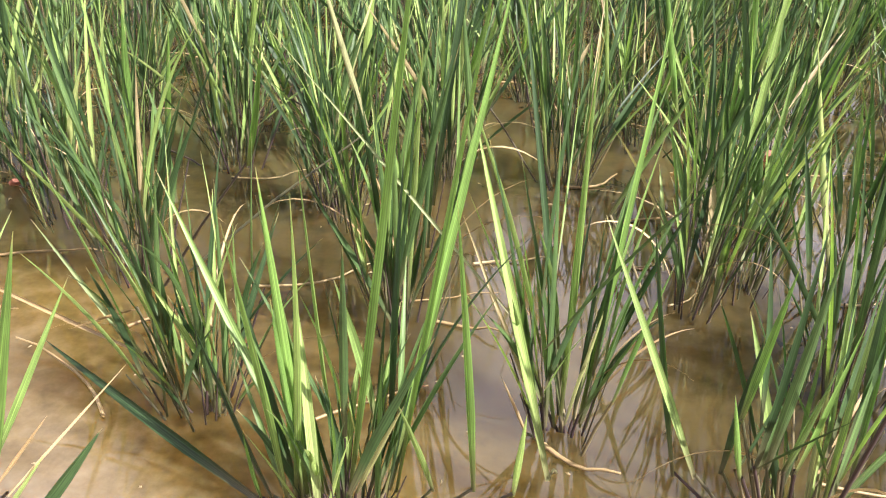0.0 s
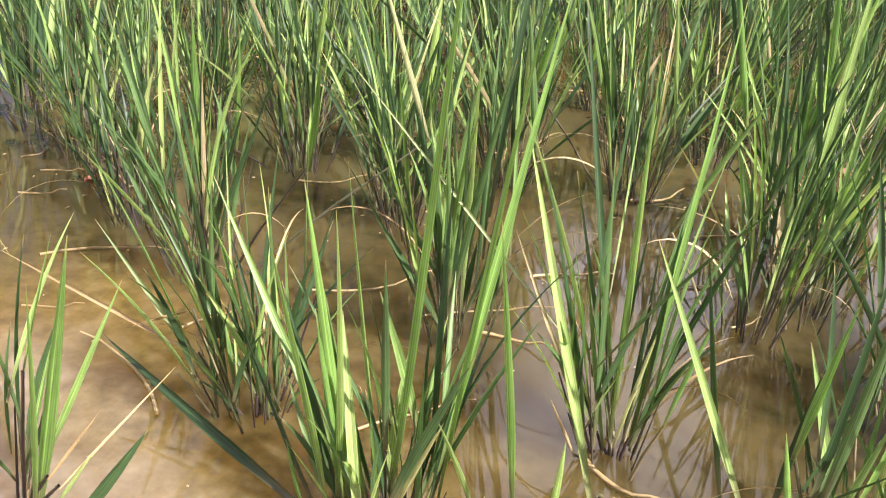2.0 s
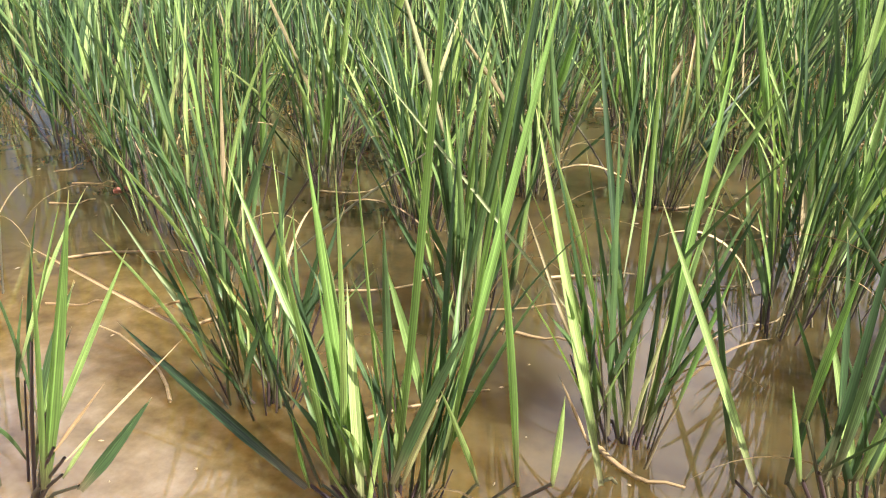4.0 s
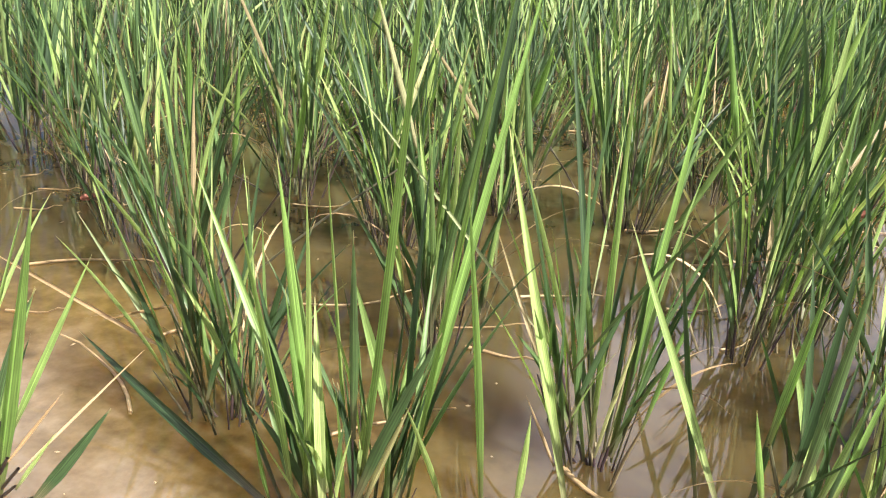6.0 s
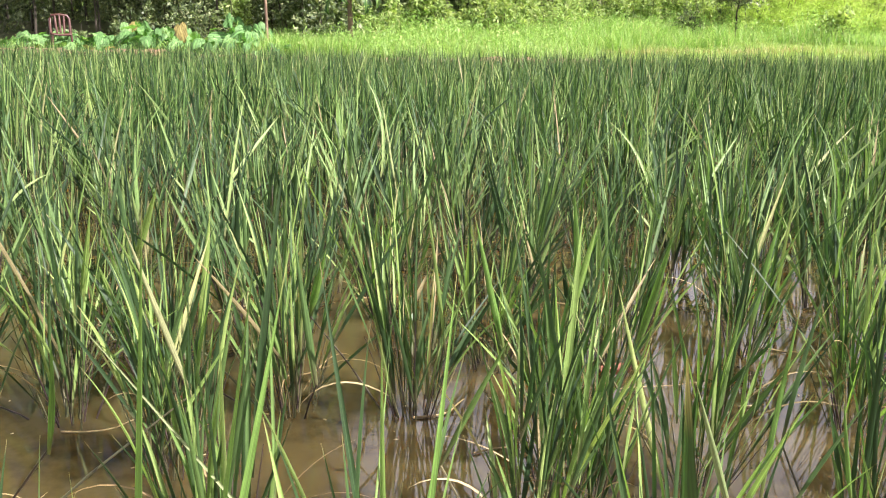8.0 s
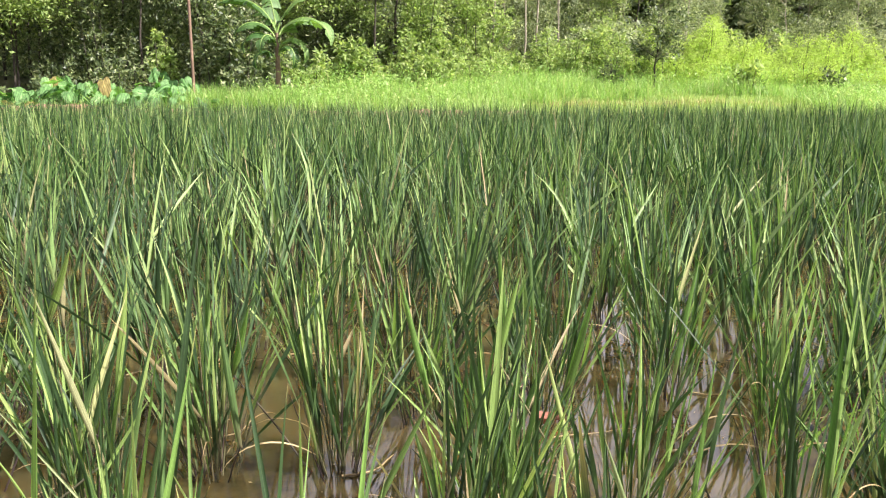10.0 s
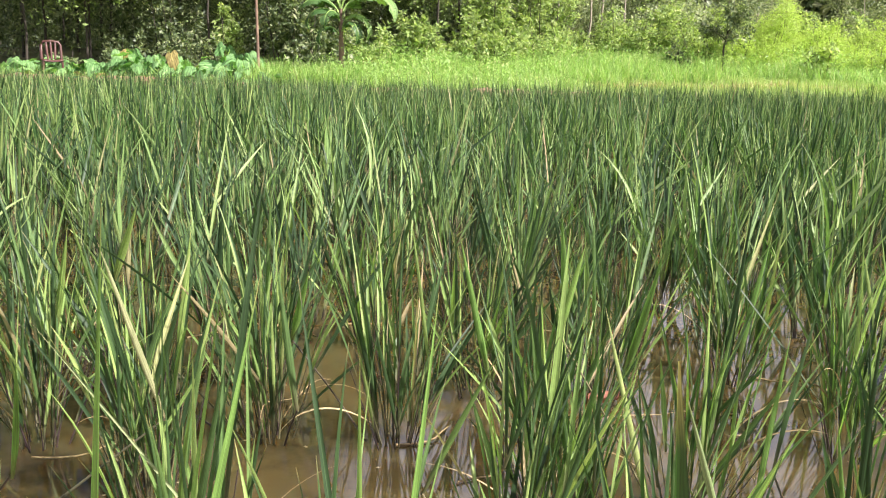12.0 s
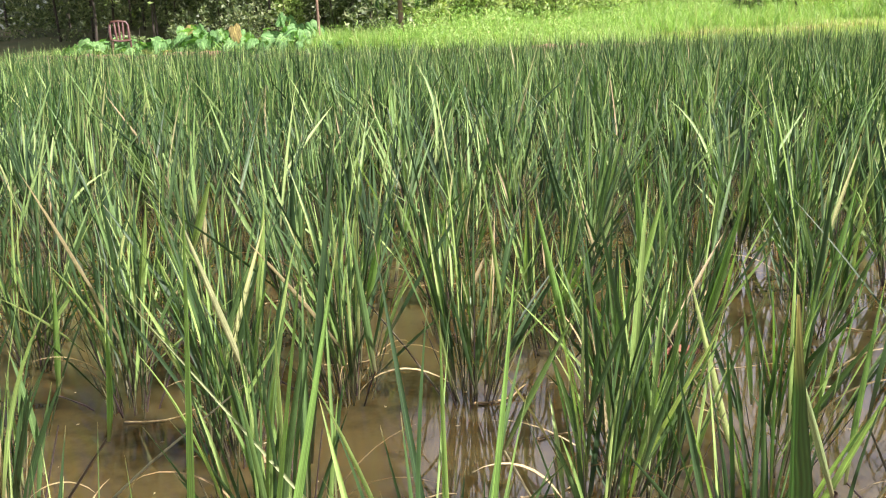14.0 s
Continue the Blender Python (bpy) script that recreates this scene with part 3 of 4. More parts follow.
def blade(hill, start, az, lean, bend, length, width, twist=0.25, lit=False, mat=None):
    """One long blade on a hill, from start, with the stem that bears it."""
    root = near_roots[hill]
    foot = Vector((*NEAR[hill], 0))
    st = Vector(start) - foot
    face = (90 - az + 90) % 180 - 90 + 60 * twist        # the broad side towards the bank
    v, f, u = blades(np.array([st]), np.array([radians(az)]), np.array([radians(lean)]), np.array([radians(bend)]), np.array([length]), np.array([width * 1.12]), 14, 0.85, np.array([radians(face)]), wide=0.3, even=True)
    # the flag gives a blade the brighter, sunlit colour
    part("leaf", mesh_from("leaf", v, f, mat or (mat_rice_lit if lit else mat_rice), u), root)
    flat = Vector((st.x, st.y, 0))
    low = flat * min(0.35, 0.035 / max(flat.length, 0.001)) + Vector((0, 0, -0.03))
    sv = tube([low, low.lerp(st, 0.55) + Vector((0, 0, 0.01)), st + Vector((0, 0, 0.004))], [0.002, 0.0018, 0.0014], 6)
    part("stem", mesh_from("stem", sv[0], sv[1], mat_stem, sv[2]), root)


blade(11, (0.372, 0.930, 0.027), -153, 4.0, 1, 0.331, 0.0092, 0.5, True)
blade(11, (0.391, 0.940, 0.025), 151, 16.3, 0, 0.294, 0.0077, -0.6)
blade(11, (0.363, 0.920, 0.032), -45, 8.0, -7, 0.314, 0.0079, -0.3, True)
blade(11, (0.372, 0.950, 0.012), 152, 37.2, 0, 0.349, 0.0091, 0.4)
blade(11, (0.359, 0.910, 0.038), -135, 7.4, -1, 0.287, 0.0094, -0.5, True)
blade(11, (0.362, 0.930, 0.024), 162, 14.0, 0, 0.230, 0.0082, 0.8)
blade(11, (0.412, 0.930, 0.038), -40, 10.2, 1, 0.576, 0.0087, -0.5, True)
blade(11, (0.394, 0.960, 0.024), 130, 15.2, 0, 0.321, 0.0056, -0.7, True)
blade(11, (0.424, 0.900, 0.065), -15, 22.5, 0, 0.204, 0.0116, 0.7)
blade(11, (0.445, 0.940, 0.040), 50, 15.3, -1, 0.495, 0.0080, 0.4, True)
blade(11, (0.456, 0.940, 0.043), 22, 8.3, 0, 0.518, 0.0059, -0.5, True)
blade(11, (0.531, 0.900, 0.095), -146, 5.2, 0, 0.268, 0.0075, -0.4, True)
blade(11, (0.433, 0.950, 0.029), 40, 17.6, -2, 0.159, 0.0058, 0.3)
blade(11, (0.493, 0.920, 0.069), -135, 18.4, 0, 0.117, 0.0064, -0.2)
blade(11, (0.569, 0.850, 0.143), -18, 4.7, -3, 0.079, 0.0050, 0.3, True)
blade(11, (0.332, 0.920, 0.023), -180, 10.6, 0, 0.079, 0.0062, -0.6, True)
blade(11, (0.317, 0.940, 0.004), 160, 77.6, 0, 0.328, 0.0116, 0.2)
blade(11, (0.388, 0.930, 0.032), 162, 5.2, -1, 0.115, 0.0049, 0.2, True)
blade(0, (0.184, 1.050, 0.006), -180, 35.0, 0, 0.260, 0.0072, 0.3, mat=mat_pale)
blade(0, (0.176, 1.050, 0.006), -153, 12.8, 0, 0.127, 0.0062, -0.4)
blade(0, (0.212, 1.050, 0.032), -40, 13.9, 0, 0.139, 0.0059, 0.4, True)
blade(0, (0.218, 1.060, 0.006), 162, 36.6, 0, 0.321, 0.0066, 0.2)
blade(0, (0.211, 1.060, 0.008), 158, 42.6, 0, 0.230, 0.0059, -0.7)
blade(0, (0.231, 1.060, 0.007), -45, 6.2, -3, 0.284, 0.0058, 0.6)
blade(0, (0.218, 1.060, 0.009), 155, 17.2, 0, 0.308, 0.0056, -0.3, True)
blade(0, (0.143, 1.050, 0.071), 171, 79.2, 0, 0.312, 0.0048, 0.3, mat=mat_straw)
blade(0, (0.142, 1.050, 0.127), -131, 90.0, 0, 0.069, 0.0048, 0.2, mat=mat_straw)
blade(12, (0.108, 0.830, 0.028), -14, 21.8, 0, 0.338, 0.0109, 0.3, True)
blade(12, (0.115, 0.820, 0.038), -16, 15.7, 0, 0.268, 0.0078, -0.4, True)
blade(12, (0.130, 0.830, 0.094), 33, 27.1, 0, 0.191, 0.0057, 0.5)
blade(12, (0.119, 0.840, 0.176), 45, 18.7, 0, 0.131, 0.0041, -0.4, True)
blade(12, (0.183, 0.800, 0.072), 34, 40.0, 0, 0.105, 0.0098, 0.6)
blade(12, (0.144, 0.820, 0.058), 18, 34.9, 0, 0.074, 0.0035, 0.1)
blade(12, (0.151, 0.820, 0.078), 47, 49.8, 0, 0.144, 0.0023, 0.1, mat=mat_straw)
blade(12, (0.141, 0.820, 0.086), 34, 39.0, 0, 0.080, 0.0029, 0.3, mat=mat_straw)
blade(5, (0.590, 0.970, 0.059), 130, 28.2, 0, 0.341, 0.0086, 0.4, True)
blade(5, (0.592, 1.120, 0.018), -153, 0.6, -1, 0.414, 0.0075, -0.4, True)
blade(5, (0.611, 1.120, 0.016), 50, 8.7, -1, 0.467, 0.0080, 0.6, True)
blade(5, (0.575, 1.120, -0.000), 164, 25.1, 0, 0.258, 0.0053, 0.3)
blade(5, (0.578, 1.130, 0.015), 140, 31.0, 0, 0.213, 0.0054, -0.6)
blade(5, (0.595, 1.120, 0.012), 152, 15.3, 0, 0.302, 0.0057, 0.7)
blade(5, (0.606, 1.120, 0.015), -49, 3.9, -3, 0.251, 0.0047, -0.3)
blade(5, (0.612, 1.110, 0.030), -45, 24.9, 0, 0.189, 0.0041, 0.2)
blade(5, (0.560, 1.100, 0.002), -140, 23.5, 0, 0.102, 0.0034, 0.2, mat=mat_straw)
blade(5, (0.546, 1.150, 0.101), 158, 52.2, 1, 0.471, 0.0034, 0.3, mat=mat_pale)
blade(5, (0.642, 1.050, 0.096), -27, 12.9, 0, 0.171, 0.0051, 0.4, True)
blade(5, (0.595, 1.150, 0.005), 130, 18.0, -2, 0.482, 0.0074, 0.4)
blade(13, (0.708, 0.930, 0.122), 152, 28.3, 0, 0.228, 0.0065, 0.4)
blade(13, (0.695, 0.950, 0.104), 153, 13.0, 0, 0.230, 0.0058, -0.6)
blade(13, (0.731, 0.880, 0.167), -171, 13.0, 0, 0.078, 0.0045, 0.3, True)
blade(13, (0.731, 0.920, 0.191), 27, 8.5, 0, 0.134, 0.0061, -0.5, True)
blade(13, (0.750, 0.930, 0.134), 27, 4.0, -1, 0.227, 0.0079, 0.5)
blade(13, (0.757, 0.920, 0.149), -18, 4.3, -1, 0.200, 0.0074, -0.3)
blade(13, (0.767, 0.920, 0.147), 27, 16.7, -2, 0.130, 0.0043, 0.6)
blade(13, (0.743, 0.900, 0.162), -40, 34.6, 0, 0.109, 0.0026, 0.1)
blade(13, (0.732, 0.950, 0.114), 40, 7.2, -1, 0.134, 0.0064, -0.6)
blade(13, (0.778, 0.920, 0.150), 27, 12.0, -1, 0.135, 0.0049, 0.3, True)
blade(4, (0.357, 1.290, 0.023), -34, 8.4, 0, 0.216, 0.0051, 0.4, True)
blade(4, (0.352, 1.290, 0.014), 172, 16.1, 0, 0.259, 0.0068, -0.4)
blade(4, (0.379, 1.280, 0.024), -18, 20.7, 0, 0.274, 0.0056, 0.4)
blade(4, (0.364, 1.290, 0.024), 135, 14.6, -1, 0.327, 0.0068, 0.5)
blade(1, (-0.039, 1.330, 0.027), -160, 22.6, 0, 0.223, 0.0095, 0.4, True)
blade(1, (-0.070, 1.400, 0.148), -40, 12.5, 0, 0.238, 0.0122, 0.3, True)
blade(1, (0.184, 1.250, 0.222), -50, 29.7, 0, 0.195, 0.0094, -0.4, True)
blade(8, (-0.229, 1.770, 0.023), -44, 20.8, 0, 0.282, 0.0099, 0.4, True)
blade(9, (-0.005, 1.860, 0.119), -135, 14.5, 0, 0.176, 0.0142, 0.3, True)
blade(8, (-0.060, 1.800, 0.205), -40, 21.4, 0, 0.214, 0.0102, 0.3, True)
blade(16, (0.346, 1.870, 0.186), -49, 24.2, 0, 0.159, 0.0122, 0.2, True)
blade(19, (0.807, 1.600, 0.303), -40, 13.0, 0, 0.152, 0.0100, 0.3, True)
blade(11, (0.333, 0.940, 0.008), 150, 36.9, 0, 0.197, 0.0072, -0.5)
blade(11, (0.373, 0.920, 0.035), -162, 4.9, 0, 0.213, 0.0067, 0.6, True)
blade(11, (0.402, 0.930, 0.036), 162, 15.6, 0, 0.164, 0.0059, -0.4)
blade(11, (0.423, 0.920, 0.049), -34, 25.1, 0, 0.151, 0.0058, 0.5)
blade(11, (0.427, 0.950, 0.028), 40, 17.1, 0, 0.141, 0.0054, -0.3)
blade(11, (0.353, 0.930, 0.022), 143, 35.5, 0, 0.142, 0.0058, 0.2)
blade(13, (0.756, 0.940, 0.128), 34, 11.4, -1, 0.134, 0.0054, 0.2)
blade(13, (0.770, 0.920, 0.148), -18, 9.6, 0, 0.100, 0.0045, -0.5)
blade(13, (0.742, 0.950, 0.117), 40, 26.7, 0, 0.094, 0.0040, 0.6)
blade(5, (0.589, 1.120, 0.003), 153, 12.9, 0, 0.210, 0.0063, -0.4)
blade(5, (0.598, 1.120, 0.006), -18, 10.1, 0, 0.185, 0.0049, 0.4)
blade(0, (0.211, 1.060, 0.004), 146, 23.5, 0, 0.173, 0.0064, -0.3)
blade(0, (0.224, 1.050, 0.002), -40, 4.1, -5, 0.111, 0.0053, 0.5)
blade(9, (0.372, 1.800, 0.079), -140, 7.6, 0, 0.276, 0.0118, 0.3)
blade(9, (0.151, 1.820, 0.130), -18, 8.0, 0, 0.268, 0.0133, 0.4, True)
blade(15, (0.027, 1.850, 0.290), -35, 29.9, 0, 0.171, 0.0124, 0.3, True)
blade(27, (0.856, 2.000, 0.172), -140, 7.1, 0, 0.261, 0.0126, -0.3, True)
blade(17, (0.711, 1.650, 0.208), -140, 16.5, 0, 0.250, 0.0100, 0.4, True)
blade(18, (0.986, 2.100, 0.043), -40, 13.7, 0, 0.309, 0.0146, -0.4, True)
blade(23, (1.254, 2.200, 0.064), -40, 8.1, -1, 0.309, 0.0151, 0.3, True)
blade(1, (0.278, 1.450, 0.209), -140, 16.4, 0, 0.261, 0.0075, 0.4, mat=mat_pale)
blade(13, (0.832, 0.850, 0.427), -140, 25.7, 1, 0.107, 0.0038, 0.3, mat=mat_pale)
blade(19, (0.967, 1.600, 0.005), -155, 17.8, 0, 0.379, 0.0097, 0.4)
blade(6, (0.624, 1.450, 0.122), -28, 25.2, 0, 0.247, 0.0086, 0.3)
blade(25, (1.058, 1.450, 0.097), -40, 3.9, 0, 0.279, 0.0088, 0.3, True)
blade(25, (1.076, 1.450, 0.178), -40, 7.2, 0, 0.247, 0.0087, 0.5)
blade(14, (1.061, 1.200, 0.236), -140, 20.4, 0, 0.146, 0.0051, 0.3, True)
blade(14, (0.998, 1.200, 0.227), 0, 25.4, 0, 0.147, 0.0063, 0.4)
blade(13, (0.800, 0.770, 0.120), -116, 9.9, 6, 0.481, 0.0240, -0.95)

# tillers that the next hills share: a stem with its blades
TILLERS = []
for i in range(48):
    g = np.random.default_rng(300 + i)
    n_leaf = 3
    stem, leaf = tiller_set(g, 1, n_leaf)
    stem["base"], stem["th"] = stem["base"] * [0, 0, 1], stem["th"] * 0
    leaf["base"] = np.stack([np.zeros(n_leaf), np.zeros(n_leaf), -0.03 + stem["length"][0] * np.linspace(0.38, 0.98, n_leaf)], -1)
    leaf["th0"] = np.abs(g.normal(0.05, 0.26, n_leaf))
    leaf["width"] = leaf["width"] * 1.1
    sv, lv = stalks(**stem, seg=2, sides=5), blades(**leaf, seg=6)
    v, f, u = joined([sv[:3], lv])
    me = mesh_from("tiller", v, f, mat_stem_field, u)
    me.materials.append(mat_rice_field)
    me.polygons.foreach_set("material_index", np.array([0] * len(sv[1]) + [1] * len(lv[1]), dtype=np.int32))
    TILLERS.append(me)
for x, y in mid_hills:
    root = tagged(new("rice_plant"), RICE_LABEL, "rice plant", "rice plants")
    root.matrix_basis = pose(x, y, 0, 0, 0, rngn.uniform(0, 360)) @ Matrix.Scale(rngn.uniform(0.88, 1.1) * min(1.05, 0.86 + 0.05 * y), 4)
    n = int(rngn.integers(12, 16))
    for k in range(n):
        a, r = rngn.uniform(0, 6.283), 0.038 * math.sqrt(rngn.random())
        ob = part("tiller", TILLERS[int(rngn.integers(48))], root)
        ob.matrix_basis = Matrix.Translation((r * math.cos(a), r * math.sin(a), 0)) @ Matrix.Rotation(a + rngn.normal(0, 0.4), 4, "Z") @ Matrix.Rotation(abs(rngn.normal(0, 0.09)) + r * 5, 4, "Y") @ Matrix.Rotation(rngn.uniform(0, 6.283), 4, "Z")


def field_of_rice(spots):
    """All the further hills as one mesh of stems and blades."""
    out = []
    d = spots[:, 1]
    for lo, hi, n_till, n_leaf, seg, w in ((0, 5.5, 9, 3, 4, 1.25), (5.5, 9.5, 11, 3, 3, 1.3), (9.5, 99, 14, 3, 2, 1.35)):
        sel = spots[(d >= lo) & (d < hi)]
        g = np.random.default_rng(int(lo * 10) + 40)
        stem, leaf = tiller_set(g, n_till * len(sel), n_leaf, 1.14, 1.2 if lo < 5 else 0.8, wild=0.27 if lo < 5 else 0.2)
        leaf["width"] = leaf["width"] * w
        at = np.concatenate([np.repeat(sel, n_till, 0), np.zeros((len(sel) * n_till, 1))], 1)
        stem["base"] = stem["base"] + at
        leaf["base"] = leaf["base"] + np.repeat(at, n_leaf, 0)
        grown = rng.uniform(0.8, 1.2, len(sel)) * (1 + 0.3 * np.clip(sel[:, 0] / 7, 0, 1) * np.clip((sel[:, 1] - 6) / 8, 0, 1))     # taller towards the far corner
        leaf["length"] = leaf["length"] * np.repeat(grown, n_till * n_leaf) * (1.12 if lo > 9 else 1.0)
        out.append((stalks(**stem, seg=1, sides=3)[:3], blades(**leaf, seg=seg, flat=False)))
    return joined([o[0] for o in out]), joined([o[1] for o in out])


fs, fl = field_of_rice(far_hills)
far_field = tagged(new("rice_field"), "dense stand of green rice clumps filling the flooded field", "rice field", kind="stuff")
tagged(part("stems", mesh_from("stems", fs[0], fs[1], mat_stem_field, fs[2]), far_field), kind="stuff")
tagged(part("leaves", mesh_from("leaves", fl[0], fl[1], mat_rice_far_shaded, fl[2]), far_field), kind="stuff")

# ---- straw and litter on the water ----


def straw(a, b, bow=0.0, width=0.004, lift=0.003):
    """A dry straw lying on the water from a to b."""
    a, b = np.array([*a, lift]), np.array([*b, lift])
    s = np.linspace(0, 1, 7)[:, None]
    side = np.array([-(b - a)[1], (b - a)[0], 0])
    p = a + (b - a) * s + side * bow * (4 * s * (1 - s)) + np.array([0, 0, 1]) * 0.012 * np.abs(np.sin(s * 5)) * (s > 0.5)
    v, f, u = tube(p, np.linspace(width, width * 0.4, 7) / 2, 5)
    ob = new("straw", mesh_from("straw", v, f, mat_straw, u))
    return tagged(ob, "dry yellowish rice straw floating on muddy water", "straw", "fallen straws")


g = np.random.default_rng(21)
straw((0.40, 1.31), (0.50, 1.29), 0.05, 0.006)
straw((0.57, 1.10), (0.66, 1.05), -0.1, 0.007)
straw((0.02, 1.18), (0.10, 1.25), 0.15, 0.005)
straw((0.43, 1.49), (0.55, 1.52), 0.1, 0.005)
straw((-0.30, 1.30), (-0.10, 1.36), 0.15, 0.005)
straw((0.10, 1.02), (-0.08, 1.12), -0.1, 0.005)
for i in range(46):
    x, y = g.uniform(-0.7, 1.7), g.uniform(0.85, 2.7)
    a, L = g.uniform(-0.7, 0.7), g.uniform(0.05, 0.2)
    straw((x, y), (x + L * math.cos(a), y + L * math.sin(a)), g.normal(0, 0.12), g.uniform(0.003, 0.006))

def litter(x, y, turn, size):
    """A curled dead leaf on the water."""
    n = 7
    v, u = [], []
    for i in range(n):
        for j in range(5):
            p, q = i / (n - 1) - 0.5, j / 4 - 0.5
            w = 0.34 * math.sqrt(max(0.02, 1 - (2 * p) ** 2))
            v.append((p * size, q * w * size * 2, 0.004 + size * (0.9 * q * q + 0.25 * p * p + 0.04 * math.sin(9 * p + 5 * q))))
            u.append((q + 0.5, p + 0.5))
    k = (np.arange(n - 1)[:, None] * 5 + np.arange(4)[None]).ravel()
    ob = new("dead_leaf", mesh_from("dead_leaf", v, np.stack([k, k + 1, k + 6, k + 5], -1), mat_dry, u))
    ob.matrix_basis = pose(x, y, 0, 0, 0, turn)
    return tagged(ob, "curled reddish-brown dead leaf floating among rice stems", "leaf", "dead leaves")


litter(0.955, 2.115, 20, 0.07)
litter(-0.42, 1.58, 70, 0.035)
# specks of chaff that float about
gs = np.random.default_rng(33)
k = 420
c = np.stack([gs.uniform(-1.2, 2.0, k), gs.uniform(0.75, 3.2, k), np.full(k, 0.0015)], -1)
a = gs.uniform(0, 6.283, k)
L, W = gs.uniform(0.0015, 0.006, k), gs.uniform(0.0008, 0.002, k)
t, sd = np.stack([np.cos(a), np.sin(a), 0 * a], -1), np.stack([-np.sin(a), np.cos(a), 0 * a], -1)
up = np.array([0, 0, 0.0015])
v = np.stack([c - t * L[:, None], c + sd * W[:, None], c + t * L[:, None], c - sd * W[:, None], c + up], 1).reshape(-1, 3)
o = np.arange(k)[:, None] * 5
f = np.concatenate([o + np.array([[0, 3, 4]]), o + np.array([[3, 2, 4]]), o + np.array([[2, 1, 4]]), o + np.array([[1, 0, 4]])])
tagged(new("chaff", mesh_from("chaff", v, f, mat_straw, np.zeros((len(v), 2)), False)), "pale specks of chaff floating on muddy water", "chaff", kind="stuff")

# ---- chair ----


def plastic_chair(m):
    root = tagged(new("plastic_chair"), "faded reddish-brown plastic garden chair beside the taro", "chair")
    # seat: a dished slab with a rounded front
    n = 9
    v = []
    for side in (0.012, -0.012):
        for j in range(n):
            for i in range(n):
                x, y = (i / (n - 1) - 0.5), (j / (n - 1) - 0.5)
                wid = 0.43 - 0.05 * (y + 0.5)
                v.append((x * wid, y * 0.42, 0.44 + side + 0.025 * (x * x * 4 - 0.6) - 0.03 * max(0, -y - 0.38) * 8))
    f = []
    for j in range(n - 1):
        for i in range(n - 1):
            k = j * n + i
            f.append((k, k + 1, k + n + 1, k + n))
            f.append((k + n * n, k + n + n * n, k + n + 1 + n * n, k + 1 + n * n))
    rim = [i for i in range(n)] + [j * n + n - 1 for j in range(1, n)] + [n * (n - 1) + i for i in range(n - 2, -1, -1)] + [j * n for j in range(n - 2, 0, -1)]
    for a, b in zip(rim, rim[1:] + rim[:1]):
        f.append((b, a, a + n * n, b + n * n))
    part("seat", mesh_from("seat", v, f, mat_plastic), root)
    # backrest: an arched frame with slats
    back = part("backrest", mesh_from("backrest", *tube([(-0.20, 0.19, 0.44), (-0.205, 0.22, 0.60), (-0.20, 0.26, 0.76), (-0.16, 0.275, 0.83), (0, 0.285, 0.85), (0.16, 0.275, 0.83), (0.20, 0.26, 0.76), (0.205, 0.22, 0.60), (0.20, 0.19, 0.44)], [0.03] * 9, 8)[:2], mat_plastic), root)
    for x in (-0.085, 0.0, 0.085):
        part("slat", mesh_from("slat", *tube([(x * 0.8, 0.185, 0.45), (x, 0.215, 0.6), (x * 1.05, 0.25, 0.74), (x * 1.1, 0.28, 0.84)], [0.026, 0.027, 0.027, 0.022], 6)[:2], mat_plastic), back)
    for sx in (-1, 1):
        for y0, y1 in ((-0.17, -0.21), (0.17, 0.24)):
            part("leg", mesh_from("leg", *tube([(sx * 0.185, y0, 0.44), (sx * 0.20, (y0 + y1) / 2, 0.2), (sx * 0.215, y1, 0.0)], [0.028, 0.022, 0.018], 7)[:2], mat_plastic), root)
    root.matrix_basis = m
    return root


plastic_chair(pose(-8.6, 17.7, 0.33, 0, 0, 32) @ Matrix.Scale(0.94, 4))

# ---- taro ----


def heart_leaf(length, width, cup, g):
    """A heart-shaped blade, its stalk joining a third of the way in; lies in the xy plane with the tip along +x."""
    rings, spokes = 4, 20
    v, u = [(0, 0, 0)], [(0.5, 0.3)]
    for r in range(1, rings + 1):
        for k in range(spokes):
            a = 2 * math.pi * k / spokes
            back = math.pi - abs((a + math.pi) % (2 * math.pi) - math.pi)
            c = max(0.0, math.cos(a))
            rad = length * 0.62 * (0.60 + 0.40 * c ** 4) * (1 - 0.6 * math.exp(-(back / 0.32) ** 2))
            x, y = rad * math.cos(a), rad * math.sin(a) * width / length * 1.1
            q = r / rings
            z = cup * q * q * (0.6 + 0.5 * math.sin(a) ** 2) * length + 0.03 * length * math.sin(6 * a + g.uniform(0, 0.6)) * q * q
            if c > 0.7:
                z -= 0.35 * length * q * q * (c - 0.7)
            v.append((x * q, y * q, z))
            u.append((0.5 + 0.5 * math.sin(a) * q, 0.3 + 0.65 * math.cos(a) * q))
    tri = np.array([(0, 1 + k, 1 + (k + 1) % spokes) for k in range(spokes)])
    quad = np.array([(1 + r * spokes + k, 1 + (r + 1) * spokes + k, 1 + (r + 1) * spokes + (k + 1) % spokes, 1 + r * spokes + (k + 1) % spokes) for r in range(rings - 1) for k in range(spokes)])
    qt = np.concatenate([tri, quad[:, [0, 1, 2]], quad[:, [0, 2, 3]]])
    return np.array(v), qt, np.array(u)


gt = np.random.default_rng(31)
HEARTS = []
for i in range(6):
    v, f, u = heart_leaf(gt.uniform(0.42, 0.6), gt.uniform(0.36, 0.48), gt.uniform(-0.25, 0.12), gt)
    HEARTS.append(mesh_from("leaf", v, f, mat_taro, u))


